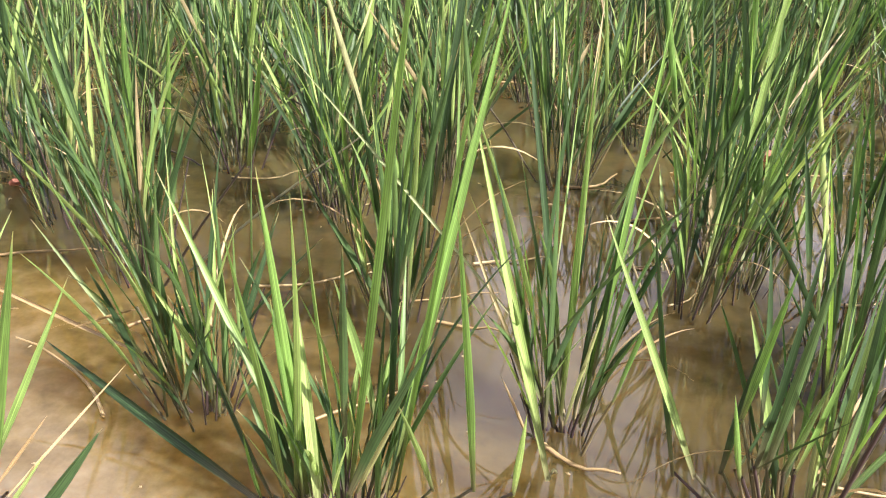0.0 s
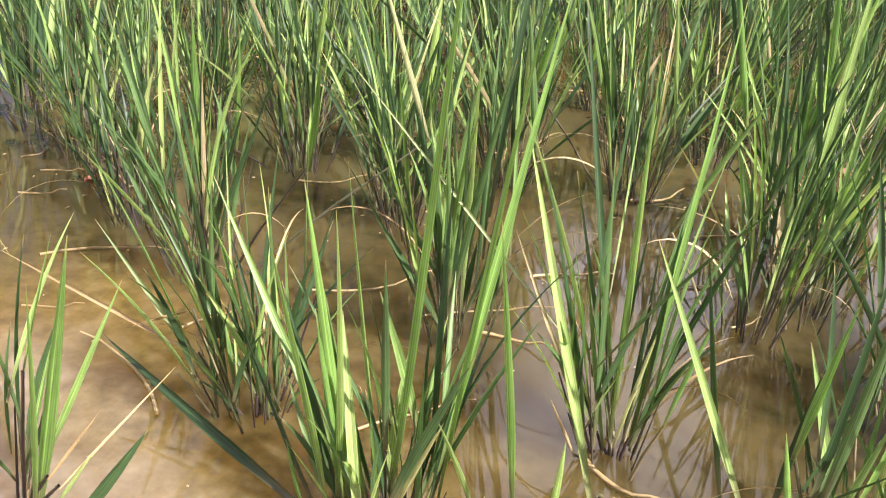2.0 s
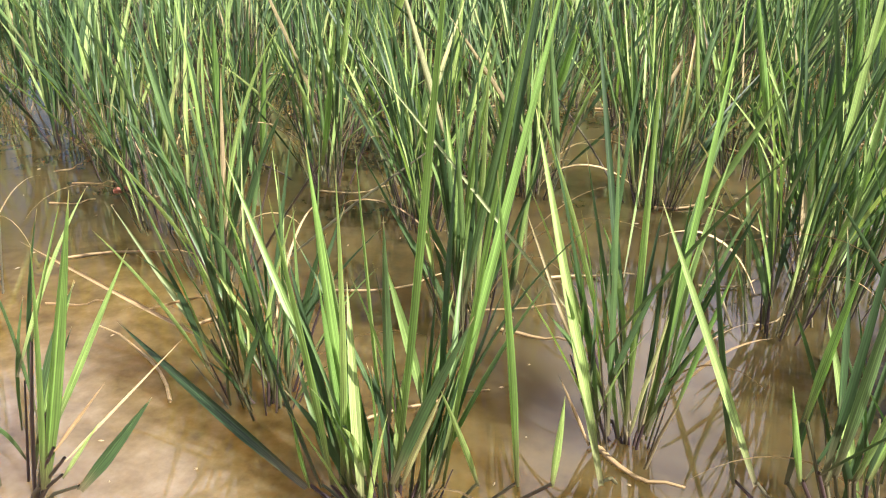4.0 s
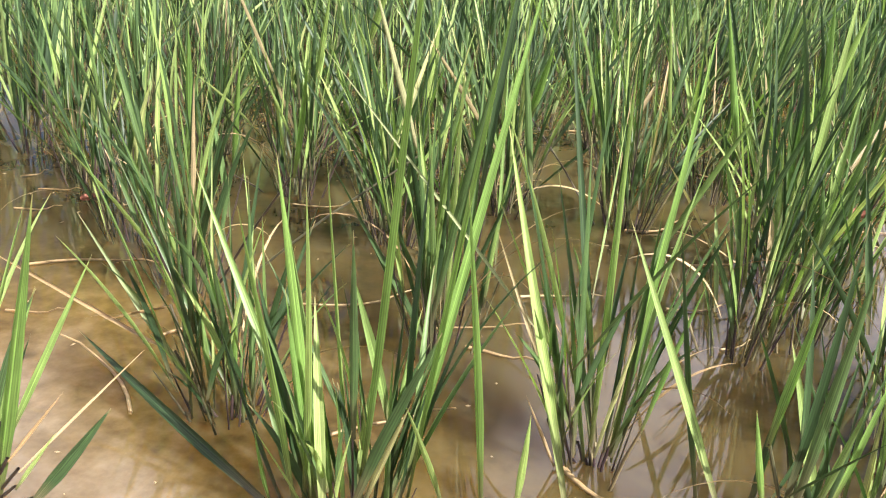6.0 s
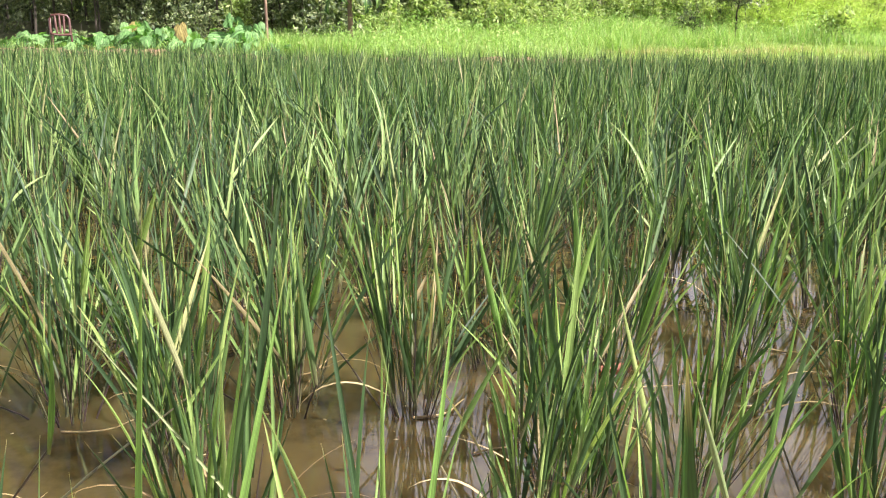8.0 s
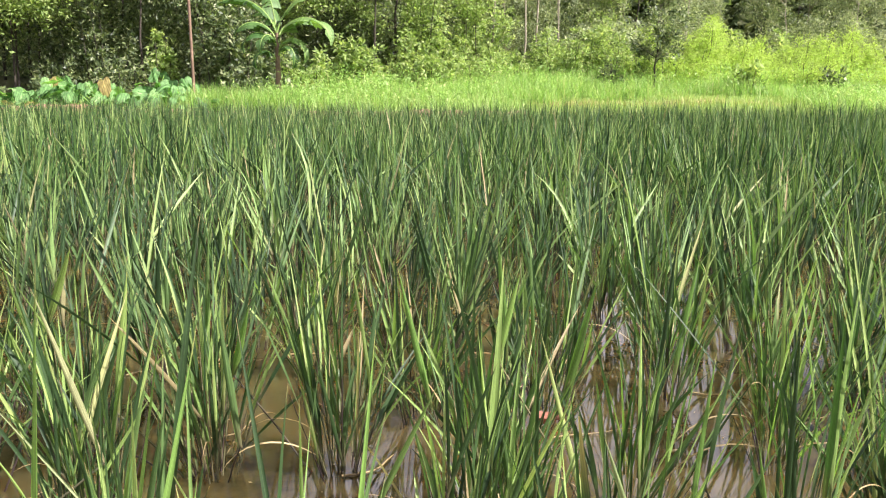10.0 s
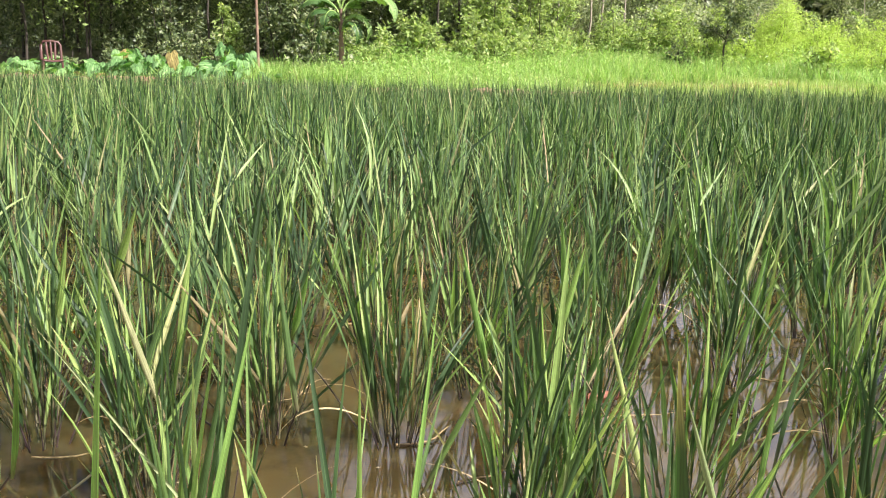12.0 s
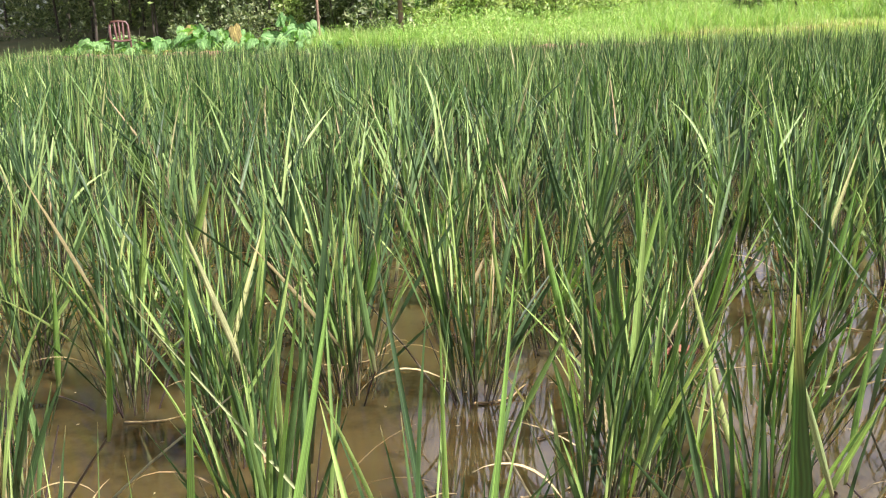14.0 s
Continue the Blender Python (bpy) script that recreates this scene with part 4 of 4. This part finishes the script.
def taro(x, y, height, n, seed):
    g = np.random.default_rng(seed)
    z0 = float(ground_height(np.array(x), np.array(y))) - 0.02
    root = tagged(new("taro_plant"), "taro plant with broad heart-shaped green leaves on the bank", "taro", "taro plants")
    root.location = (x, y, z0)
    for i in range(n):
        a = g.uniform(0, 2 * math.pi)
        h, out = height * g.uniform(0.5, 1.15), g.uniform(0.08, 0.35)
        end = Vector((out * math.cos(a), out * math.sin(a), h))
        sv = tube([(0, 0, 0), (out * 0.25 * math.cos(a), out * 0.25 * math.sin(a), h * 0.5), tuple(end)], [0.016, 0.011, 0.007], 5)
        st = part("stalk", mesh_from("stalk", sv[0], sv[1], mat_grass, sv[2]), root)
        lf = part("leaf", HEARTS[int(g.integers(6))], st)
        facing = a if g.random() < 0.5 else math.radians(-90) + g.normal(0, 0.6)
        lf.matrix_basis = Matrix.Translation(end) @ Matrix.Rotation(facing, 4, "Z") @ Matrix.Rotation(g.uniform(-0.1, 1.35), 4, "Y") @ Matrix.Rotation(g.normal(0, 0.8), 4, "X") @ Matrix.Scale(g.uniform(0.3, 0.95), 4)
    return root


for i in range(58):
    x = -9.6 + 5.25 * (i + gt.uniform(0, 1)) / 58
    y = gt.uniform(17.1, 18.5)
    low = x < -7.3
    taro(x, y, (0.30 if low else 0.46) * gt.uniform(0.7, 1.25) + 0.14 * (y - 17.2), int(gt.integers(4, 9)), 500 + i)
for i in range(7):
    taro(gt.uniform(-4.1, -2.9), gt.uniform(17.1, 17.6), 0.26 * gt.uniform(0.8, 1.2), int(gt.integers(2, 4)), 580 + i)
taro(-5.45, 17.75, 1.0, 1, 601)
taro(-5.15, 17.9, 0.66, 3, 603)
taro(-7.1, 17.9, 0.62, 3, 602)

# ---- pole and banana ----
pole = tagged(new("wooden_pole", mesh_from("wooden_pole", *tube([(-4.25, 17.85, 0.1), (-4.26, 17.85, 1.0), (-4.29, 17.87, 2.2), (-4.33, 17.88, 4.0), (-4.39, 17.9, 6.5)], [0.034, 0.031, 0.029, 0.027, 0.022], 8)[:2], mat_pole)), "slim bare reddish-brown wooden pole standing on the bank", "pole")


def banana_leaf(length, width, bend, g, ragged=0.7):
    """A long arching blade with a midrib and torn strips along both edges; runs along +x, rising then drooping."""
    n = 26
    s = np.linspace(0, 1, n)
    th = np.radians(72) - (bend + 0.35) * s ** 1.2
    step = length / (n - 1)
    px = np.concatenate([[0], np.cumsum(np.cos(th[:-1]) * step)])
    pz = np.concatenate([[0], np.cumsum(np.sin(th[:-1]) * step)])
    wid = width * 0.5 * np.clip(np.minimum(1, (s - 0.16) / 0.15), 0.03, 1) * np.clip(1 - ((s - 0.55) / 0.47).clip(0, 1) ** 2.2, 0.03, 1)
    v, u, f = [], [], []
    for sgn in (-1, 1):
        hang = 0.25
        for i in range(n - 1):
            if g.random() < ragged * 0.5:
                hang = g.uniform(0.05, 0.9)
            a, gap = len(v), 0.92 if g.random() < ragged else 1.0
            for q in (0, 0.5, 1):
                for j, kk in ((i, 0.0), (i + 1, gap)):
                    jj = i + kk * (j - i) if q else j
                    x = np.interp(jj, np.arange(n), px)
                    z = np.interp(jj, np.arange(n), pz)
                    w = np.interp(jj, np.arange(n), wid) * q
                    t = np.interp(jj, np.arange(n), th)
                    drop = hang * w * (0.4 + 0.6 * q)
                    v.append((x + 0.25 * w - math.sin(t) * 0.15 * w, sgn * w * math.cos(hang * 0.7), z + 0.18 * w * (1 - q) - drop))
                    u.append((0.5 + sgn * 0.5 * q, i / n))
            f += [(a, a + 1, a + 3, a + 2), (a + 2, a + 3, a + 5, a + 4)]
    rib = tube(np.stack([px, 0 * px, pz], -1), np.linspace(0.022, 0.004, n), 5)
    return (np.array(v), np.array(f), np.array(u)), rib


def banana(x, y, z, height, spec, seed):
    g = np.random.default_rng(seed)
    root = tagged(new("banana_plant"), "young banana plant with arching torn green leaves", "banana plant")
    root.location = (x, y, z)
    tv = tube([(0, 0, -0.1), (0.02, 0, height * 0.4), (0.0, 0, height * 0.8), (0, 0, height)], [0.07, 0.058, 0.048, 0.03], 10)
    part("stem", mesh_from("stem", *tv[:2], mat_pole), root, "brown sheathed false stem")
    for az, length, bend, width, rise in spec:
        (v, f, u), rib = banana_leaf(length, width, bend, g)
        lf = part("leaf", mesh_from("leaf", v, f, mat_banana, u), root)
        lf.matrix_basis = Matrix.Translation((0, 0, height * rise)) @ Matrix.Rotation(radians(az), 4, "Z")
        part("midrib", mesh_from("midrib", *rib[:2], mat_lawn, rib[2]), lf, "pale green midrib")
    return root


banana(-2.72, 18.9, 0.3, 1.72, [(176, 1.7, 1.55, 0.30, 0.98), (198, 1.25, 2.35, 0.44, 0.88), (120, 1.25, 0.25, 0.42, 1.0), (3, 1.85, 1.15, 0.40, 1.0), (24, 1.3, 1.9, 0.32, 0.9), (342, 1.9, 2.6, 0.56, 0.84),
                               (330, 1.35, 3.2, 0.26, 0.72), (205, 1.2, 3.0, 0.36, 0.8), (250, 1.1, 2.9, 0.28, 0.78), (140, 1.0, 1.5, 0.34, 1.0), (315, 1.15, 3.3, 0.24, 0.66), (225, 1.0, 3.3, 0.24, 0.62)], 71)

# ---- grass on the bank ----


def grass(name, label, n, area, height, width, mat, seed, keep=lambda x, y, g: np.ones(len(x), bool), lean=0.25):
    g = np.random.default_rng(seed)
    x, y = g.uniform(area[0], area[1], n), g.uniform(area[2], area[3], n)
    k = keep(x, y, g)
    x, y = x[k], y[k]
    n = len(x)
    base = np.stack([x, y, ground_height(x, y) - 0.02], -1)
    v, f, u = blades(base, g.uniform(0, 6.283, n), np.abs(g.normal(0, lean, n)), np.abs(g.normal(0.5, 0.5, n)), height * g.uniform(0.5, 1.25, n), width * g.uniform(0.7, 1.3, n), 3, 0.2, g.normal(0, 0.6, n))
    return tagged(new(name, mesh_from(name, v, f, mat, u)), label, "grass", kind="stuff")


grass("tall_grass", "tall sunlit yellow-green grass on the far bank", 60000, (-4.8, 16.5, 17.1, 26.5), 0.5, 0.012, mat_grass, 81, lambda x, y, g: (y > 21.8 + 0.4 * np.sin(x)) | (x < 2.4 + 0.3 * np.sin(3 * y)) | (x > 9.8), 0.4)
grass("tall_grass", "knee-high pale green grass on the slope below the shrubs", 17000, (-2.2, 6.2, 20.4, 24.4), 0.55, 0.014, mat_grass, 88, lambda x, y, g: (y > 21 + 0.5 * np.sin(1.3 * x)) & (np.sin(2.1 * x + 1.3 * y) + np.sin(3.7 * x - 2.9 * y) + g.normal(0, 0.6, len(x)) > -0.5), 0.5)
grass("tall_grass", "knee-high pale green grass below the lime bushes", 9000, (7.8, 14.5, 22.2, 24.6), 0.42, 0.014, mat_grass, 89, lean=0.5)
grass("bank_grass", "rank green grass beside the wooden pole", 5200, (-4.25, -2.3, 17.2, 19.6), 0.6, 0.013, mat_grass, 90, lean=0.45)
gw = np.random.default_rng(85)
c = np.stack([gw.uniform(-3.4, 15.5, 420), gw.uniform(17.4, 26.5, 420), np.zeros(420)], -1)
c = c[(c[:, 1] > 22.2) | (c[:, 0] < 2.0) | (c[:, 0] > 10.2)]
c[:, 2] = ground_height(c[:, 0], c[:, 1]) + gw.uniform(0.1, 0.5, len(c))
v, f, u = leaf_cloud(c, np.stack([gw.uniform(0.25, 0.6, len(c)), gw.uniform(0.25, 0.6, len(c)), gw.uniform(0.15, 0.42, len(c))], -1), 42000, 0.085, shape=0.3, seed=86, droop=-0.3)
tagged(new("weeds", mesh_from("weeds", v, f, mat_grass, u)), "rank sunlit green weeds on the far bank", "weeds", kind="stuff")
grass("short_grass", "short yellowish cut grass along the bank", 36000, (1.8, 10.6, 17.0, 22.4), 0.15, 0.012, mat_lawn, 82)
for k, (y0, y1) in enumerate(((18.2, 18.42), (20.4, 20.7))):
    grass("windrow", "straight row of cut yellow straw on the short grass", 1800, (3.0, 9.0, y0, y1), 0.2, 0.012, mat_windrow, 87 + k, lean=0.9)
grass("bank_weeds", "sparse short weeds on the reddish soil bank", 3600, (-10.8, 4.5, 16.55, 17.15), 0.2, 0.014, mat_grass, 84, lambda x, y, g: np.sin(1.7 * x) + np.sin(4.1 * x + 1) + g.normal(0, 0.5, len(x)) > 0.1, 0.5)
grass("low_weeds", "low green weeds under the taro", 9000, (-10.8, -2.0, 17.05, 19.3), 0.3, 0.016, mat_grass, 83)

# ---- shrubs and trees ----


def sprays(starts, ends, twigs, leaves, reach, leaf, shape, droop, g):
    """Leaves along thin twigs that leave the stems (from starts to ends) and bow over at their ends."""
    starts, ends = np.asarray(starts, float), np.asarray(ends, float)
    n = len(starts) * twigs
    k = np.repeat(np.arange(len(starts)), twigs)
    q = g.uniform(0.3, 1.02, n)[:, None]
    p0 = starts[k] + (ends - starts)[k] * q
    d = g.normal(size=(n, 3)) * [1, 1, 0.5] + [0, 0, 0.35]
    d /= np.linalg.norm(d, axis=1)[:, None]
    L = reach * g.uniform(0.4, 1.3, n)
    m = n * leaves
    j = np.repeat(np.arange(n), leaves)
    s = g.uniform(0.1, 1.05, m)
    p = p0[j] + d[j] * (L[j] * s)[:, None]
    p[:, 2] -= droop * L[j] * s ** 2
    p += g.normal(size=(m, 3)) * reach * 0.09
    t = d[j] * 0.8 + g.normal(size=(m, 3)) * 0.75
    t[:, 2] -= droop * 0.9 * s
    t /= np.linalg.norm(t, axis=1)[:, None]
    up = g.normal(size=(m, 3)) * 0.7 + np.array([0.15, -0.35, 0.8])
    sd = np.cross(t, up)
    sd /= np.linalg.norm(sd, axis=1)[:, None] + 1e-9
    ln = leaf * g.uniform(0.55, 1.4, m)
    w = (ln * shape * 0.5)[:, None]
    v = np.stack([p, p + t * ln[:, None] * 0.42 + sd * w, p + t * ln[:, None], p + t * ln[:, None] * 0.42 - sd * w], 1).reshape(-1, 3)
    return v, np.arange(m * 4).reshape(-1, 4), np.tile(np.array([[0.5, 0], [1, 0.42], [0.5, 1], [0, 0.42]]), (m, 1))


def shrub(x, y, height, width, count, leaf, mat, seed, label, stems=12, shape=0.42):
    """A shrub of many stems that rise from a broad foot, each with leafy twigs."""
    g = np.random.default_rng(seed)
    root = tagged(new("shrub"), label, "shrub", "shrubs behind the bank")
    z0 = float(ground_height(np.array(float(x)), np.array(float(y))))
    root.location = (x, y, z0)
    starts, ends = [], []
    for i in range(stems):
        a, r = g.uniform(0, 6.283), width * 0.5 * math.sqrt(g.random())
        foot = np.array([0.55 * r * math.cos(a), 0.55 * r * math.sin(a), -0.08])
        top = np.array([r * math.cos(a) + g.normal(0, 0.06 * width), r * math.sin(a), height * g.uniform(0.4, 1.05) * (1 - 0.55 * (2 * r / width) ** 2 * g.random())])
        mid = (foot + top) / 2 + g.normal(0, 0.05 * width, 3)
        tv = tube([foot, mid, top], [0.016, 0.011, 0.004], 5)
        part("branch", mesh_from("branch", *tv[:2], mat_bark), root)
        starts.append(foot)
        ends.append(top)
    twigs = max(4, int(count / stems / 14))
    feathery = mat is mat_lime
    v, f, u = sprays(starts, ends, twigs, 14, (0.34 if feathery else 0.26) * math.sqrt(width), leaf, shape, 0.9 if feathery else 0.35, g)
    v[:, 2] = np.maximum(v[:, 2], -0.1)
    part("foliage", mesh_from("foliage", v, f, mat, u), root)
    return root


GREEN_S = "dense green shrub at the edge of the woods"
LIME_S = "feathery lime-green bush in full sun"
DARK_S = "low shrub with glossy dark green leaves"
SHRUBS = [(-1.25, 22.3, 1.9, 1.3, 3600, 0.13, mat_edge, GREEN_S), (0.45, 22.0, 1.2, 1.1, 2200, 0.12, mat_edge, GREEN_S), (-0.3, 23.2, 1.5, 1.8, 3800, 0.11, mat_edge, GREEN_S), (1.5, 23.0, 1.2, 1.7, 3800, 0.11, mat_edge, GREEN_S),
          (2.5, 24.2, 1.2, 1.8, 4000, 0.10, mat_edge, GREEN_S), (-2.4, 21.4, 1.3, 1.5, 2600, 0.12, mat_edge, GREEN_S), (-3.5, 20.4, 1.3, 1.3, 1800, 0.12, mat_forest, GREEN_S),
          (4.4, 24.6, 1.5, 2.0, 5200, 0.10, mat_edge, GREEN_S), (5.5, 25.1, 1.75, 2.2, 6000, 0.10, mat_edge, GREEN_S), (3.5, 25.2, 1.0, 1.8, 3600, 0.10, mat_edge, GREEN_S), (6.4, 24.3, 1.2, 1.6, 3800, 0.09, mat_edge, GREEN_S),
          (8.0, 25.0, 2.0, 2.7, 15000, 0.10, mat_lime, LIME_S), (9.3, 25.7, 1.9, 2.7, 14000, 0.10, mat_lime, LIME_S), (10.5, 25.4, 1.4, 2.3, 11000, 0.10, mat_lime, LIME_S), (11.6, 25.3, 1.45, 2.5, 12000, 0.10, mat_lime, LIME_S),
          (12.9, 25.6, 1.7, 2.5, 12000, 0.10, mat_lime, LIME_S), (14.4, 25.7, 1.7, 2.7, 10000, 0.10, mat_lime, LIME_S), (7.0, 24.4, 1.1, 2.0, 7000, 0.10, mat_lime, LIME_S), (8.8, 23.7, 0.95, 2.4, 8000, 0.10, mat_lime, LIME_S),
          (10.8, 23.6, 1.0, 2.5, 8000, 0.10, mat_lime, LIME_S), (12.8, 23.5, 0.95, 2.4, 8000, 0.10, mat_lime, LIME_S),
          (8.95, 22.7, 0.85, 0.9, 700, 0.15, mat_edge, DARK_S), (11.3, 22.9, 0.75, 0.8, 700, 0.14, mat_forest, DARK_S), (5.4, 23.1, 0.75, 0.8, 800, 0.11, mat_forest, DARK_S), (10.2, 26.9, 2.1, 1.5, 2400, 0.16, mat_edge, GREEN_S), (12.2, 27.0, 2.3, 1.9, 2800, 0.14, mat_edge, GREEN_S),
          (0.7, 24.4, 3.4, 2.4, 7000, 0.12, mat_edge, GREEN_S), (1.9, 25.3, 2.8, 2.0, 5200, 0.11, mat_edge, GREEN_S), (-0.8, 24.6, 3.0, 2.0, 4800, 0.11, mat_grey_sun_leaf, GREEN_S), (6.2, 27.0, 2.6, 2.6, 5600, 0.12, mat_grey_sun_leaf, GREEN_S), (4.4, 27.4, 2.2, 2.4, 4600, 0.12, mat_grey_sun_leaf, GREEN_S),
          (-5.85, 21.0, 1.9, 1.0, 2600, 0.11, mat_edge, "sunlit yellowish-green bush among the dark trees"), (-7.4, 21.2, 2.6, 1.5, 2800, 0.11, mat_forest, GREEN_S), (-4.3, 20.9, 3.0, 1.9, 4200, 0.13, mat_forest, DARK_S),
          (-9.2, 19.4, 0.8, 0.8, 500, 0.12, mat_forest, DARK_S), (-8.3, 20.6, 1.3, 1.4, 1500, 0.11, mat_forest, DARK_S), (-6.5, 20.2, 1.1, 1.3, 1500, 0.11, mat_forest, DARK_S)]
for i, (x, y, h, w, n, lf, mt, lab) in enumerate(SHRUBS):
    shrub(x, y, h, w, n, lf, mt, 700 + i, lab, stems=14 if n > 3000 else 9, shape=0.2 if mt is mat_lime else 0.42)


def tree(name, label, height, crown_from, crown_w, count, leaf, mat, bark, seed, trunk_r=0.1, lean=0.03):
    """A tapered trunk with limbs and a crown of leaves, round the origin."""
    g = np.random.default_rng(seed)
    root = tagged(new(name), label, "tree", "trees behind the field")
    k = 7
    pts = [(lean * height * (i / (k - 1)) ** 2 + g.normal(0, 0.04), g.normal(0, 0.04), height * 0.9 * i / (k - 1) - 0.15 * (i == 0)) for i in range(k)]
    tv = tube(pts, np.linspace(trunk_r, trunk_r * 0.2, k), 8)
    trunk = part("trunk", mesh_from("trunk", *tv[:2], bark), root)
    starts, ends = [], []
    for i in range(16):
        z = g.uniform(crown_from, height * 0.95)
        q = (z - crown_from) / max(0.1, height - crown_from)
        reach = crown_w * 0.5 * (0.45 + 0.75 * math.sin(math.pi * min(1, q * 0.8 + 0.2))) * g.uniform(0.5, 1)
        a = g.uniform(0, 6.283)
        px = np.interp(z * 0.85, [p[2] for p in pts], [p[0] for p in pts])
        end = np.array([px + reach * math.cos(a), reach * math.sin(a), z + 0.25 * reach])
        st = np.array([px, 0, z * 0.85])
        lv = tube([st, (st + end) / 2 + [0, 0, 0.08 * reach], end], [trunk_r * 0.35, trunk_r * 0.22, trunk_r * 0.08], 5)
        part("limb", mesh_from("limb", *lv[:2], bark), trunk)
        starts.append(st)
        ends.append(end)
    v, f, u = sprays(starts, ends, max(4, count // (16 * 16)), 16, 0.2 * crown_w, leaf, 0.42, 0.4, g)
    part("crown", mesh_from("crown", v, f, mat, u), root)
    return root


def stand(ob, x, y, s=1.0, turn=0.0):
    z = float(ground_height(np.array(float(x)), np.array(float(y))))
    return pose(x, y, z, 0, 0, turn) @ Matrix.Scale(s, 4)


tl = tree("young_tree", "slim young tree with a dark trunk among lime bushes", 3.8, 1.5, 2.7, 4200, 0.14, mat_forest, mat_bark, 41, 0.05)
tl.matrix_basis = stand(tl, 6.6, 23.0, 0.64)
FT = "tall leafy tree of the dark woods behind the field"
kinds = [tree("forest_tree", FT, 9.5, 2.6, 5.0, 10000, 0.12, mat_forest, mat_bark, 51, 0.04), tree("forest_tree", FT, 8.0, 1.6, 4.4, 9000, 0.11, mat_forest, mat_bark, 52, 0.035),
         tree("forest_tree", FT, 10.5, 3.4, 5.5, 11000, 0.13, mat_forest, mat_bark, 53, 0.04), tree("forest_tree", FT, 7.0, 0.8, 4.0, 9000, 0.10, mat_forest, mat_bark, 54, 0.03)]
pale_kind = tree("forest_tree", "grey-green leafy tree of the sunlit woods", 7.0, 1.0, 4.6, 11000, 0.13, mat_grey_sun_leaf, mat_pale_bark, 59, 0.04)
et = tree("edge_tree", "leafy tree at the wood's sunlit edge", 6.5, 1.5, 4.0, 9000, 0.10, mat_edge, mat_bark, 55, 0.045)
pt = tree("pale_trunk_tree", "slender tree with a pale bare trunk", 8.0, 3.6, 3.0, 2200, 0.14, mat_edge, mat_pale_bark, 56, 0.036)
et.matrix_basis = stand(et, -0.4, 24.5)
pt.matrix_basis = stand(pt, 3.4, 26.5)
for x, y, s, t in ((4.6, 27.2, 0.9, 70), (4.1, 28.4, 1.1, 170), (2.6, 28.6, 1.0, 250)):
    copy_thing(pt, stand(pt, x, y, s, t))
for x, y, s, t in ((1.6, 26.0, 0.95, 80), (7.5, 29.5, 0.9, 20)):
    copy_thing(et, stand(et, x, y, s, t))
ot = tree("edge_tree", "leafy tree overhanging the shaded edge of the woods", 6.5, 1.35, 4.6, 21000, 0.11, mat_edge, mat_bark, 57, 0.035)
ot.matrix_basis = stand(ot, -9.9, 18.9)
for x, y, s, t in ((-9.3, 20.9, 0.95, 100), (-10.9, 21.6, 1.0, 310), (-4.2, 23.0, 0.9, 20)):
    copy_thing(ot, stand(ot, x, y, s, t))
# trees added for their high crowns, above the view, to darken the woods' edge
st_tree = tree("shade_tree", "added tall tree whose unseen high crown shades the wood's edge", 8.5, 4.2, 6.5, 16000, 0.13, mat_forest, mat_bark, 58, 0.03)
st_tree.matrix_basis = stand(st_tree, -6.3, 21.0)
for x, y, s, t in ((-3.4, 22.0, 0.95, 120), (-9.4, 20.8, 1.0, 230), (-12.4, 21.6, 1.05, 300), (-0.9, 23.4, 0.95, 40)):
    copy_thing(st_tree, stand(st_tree, x, y, s, t))
gf = np.random.default_rng(61)
spots = []
for row_y, x0, x1, stepx in ((23.4, -15, -2.6, 2.4), (25.8, -16, -1.5, 2.4), (29.0, -18, 0.5, 2.6), (31.5, 0.0, 18, 2.6), (34.5, -20, 20, 2.7), (38.0, -22, 22, 3.0)):
    x = x0
    while x < x1:
        spots.append((x + gf.normal(0, 0.5), row_y + gf.normal(0, 0.6)))
        x += stepx
for i, (x, y) in enumerate(spots):
    src = pale_kind if x > 2 and y < 36 else kinds[int(gf.integers(4))]
    if i < 4:
        kinds[i].matrix_basis = stand(kinds[i], x, y, 1.0, gf.uniform(0, 360))
    else:
        copy_thing(src, stand(src, x, y, gf.uniform(0.85, 1.25) * (0.65 if x > 1 else 1), gf.uniform(0, 360)))
pale_kind.matrix_basis = stand(pale_kind, 9.4, 30.0, 0.7, 40)
# undergrowth and the far woods that close the view
g = np.random.default_rng(62)
c = np.stack([g.uniform(-30, 30, 640), g.uniform(40, 46, 640), g.uniform(0.3, 16, 640)], -1)
c[:, 2] *= np.where(c[:, 0] > 0, 0.5, 1.0)
v, f, u = leaf_cloud(c, np.full(640, 2.0), 120000, 0.55, shape=0.6, seed=63)
tagged(new("far_woods", mesh_from("far_woods", v, f, mat_forest, u)), "dark mass of far woods behind the trees", "woods", kind="stuff")
n = 330
c = np.stack([g.uniform(-17, -3.5, n), g.uniform(21.0, 31, n), g.uniform(0.3, 3.2, n) + 0.3], -1)
c[:, 0] += (c[:, 1] - 19) * 0.2
v, f, u = leaf_cloud(c, np.full(n, 0.65), 60000, 0.105, seed=64)
tagged(new("undergrowth", mesh_from("undergrowth", v, f, mat_forest, u)), "dark green undergrowth in the shade of the woods", "undergrowth", kind="stuff")
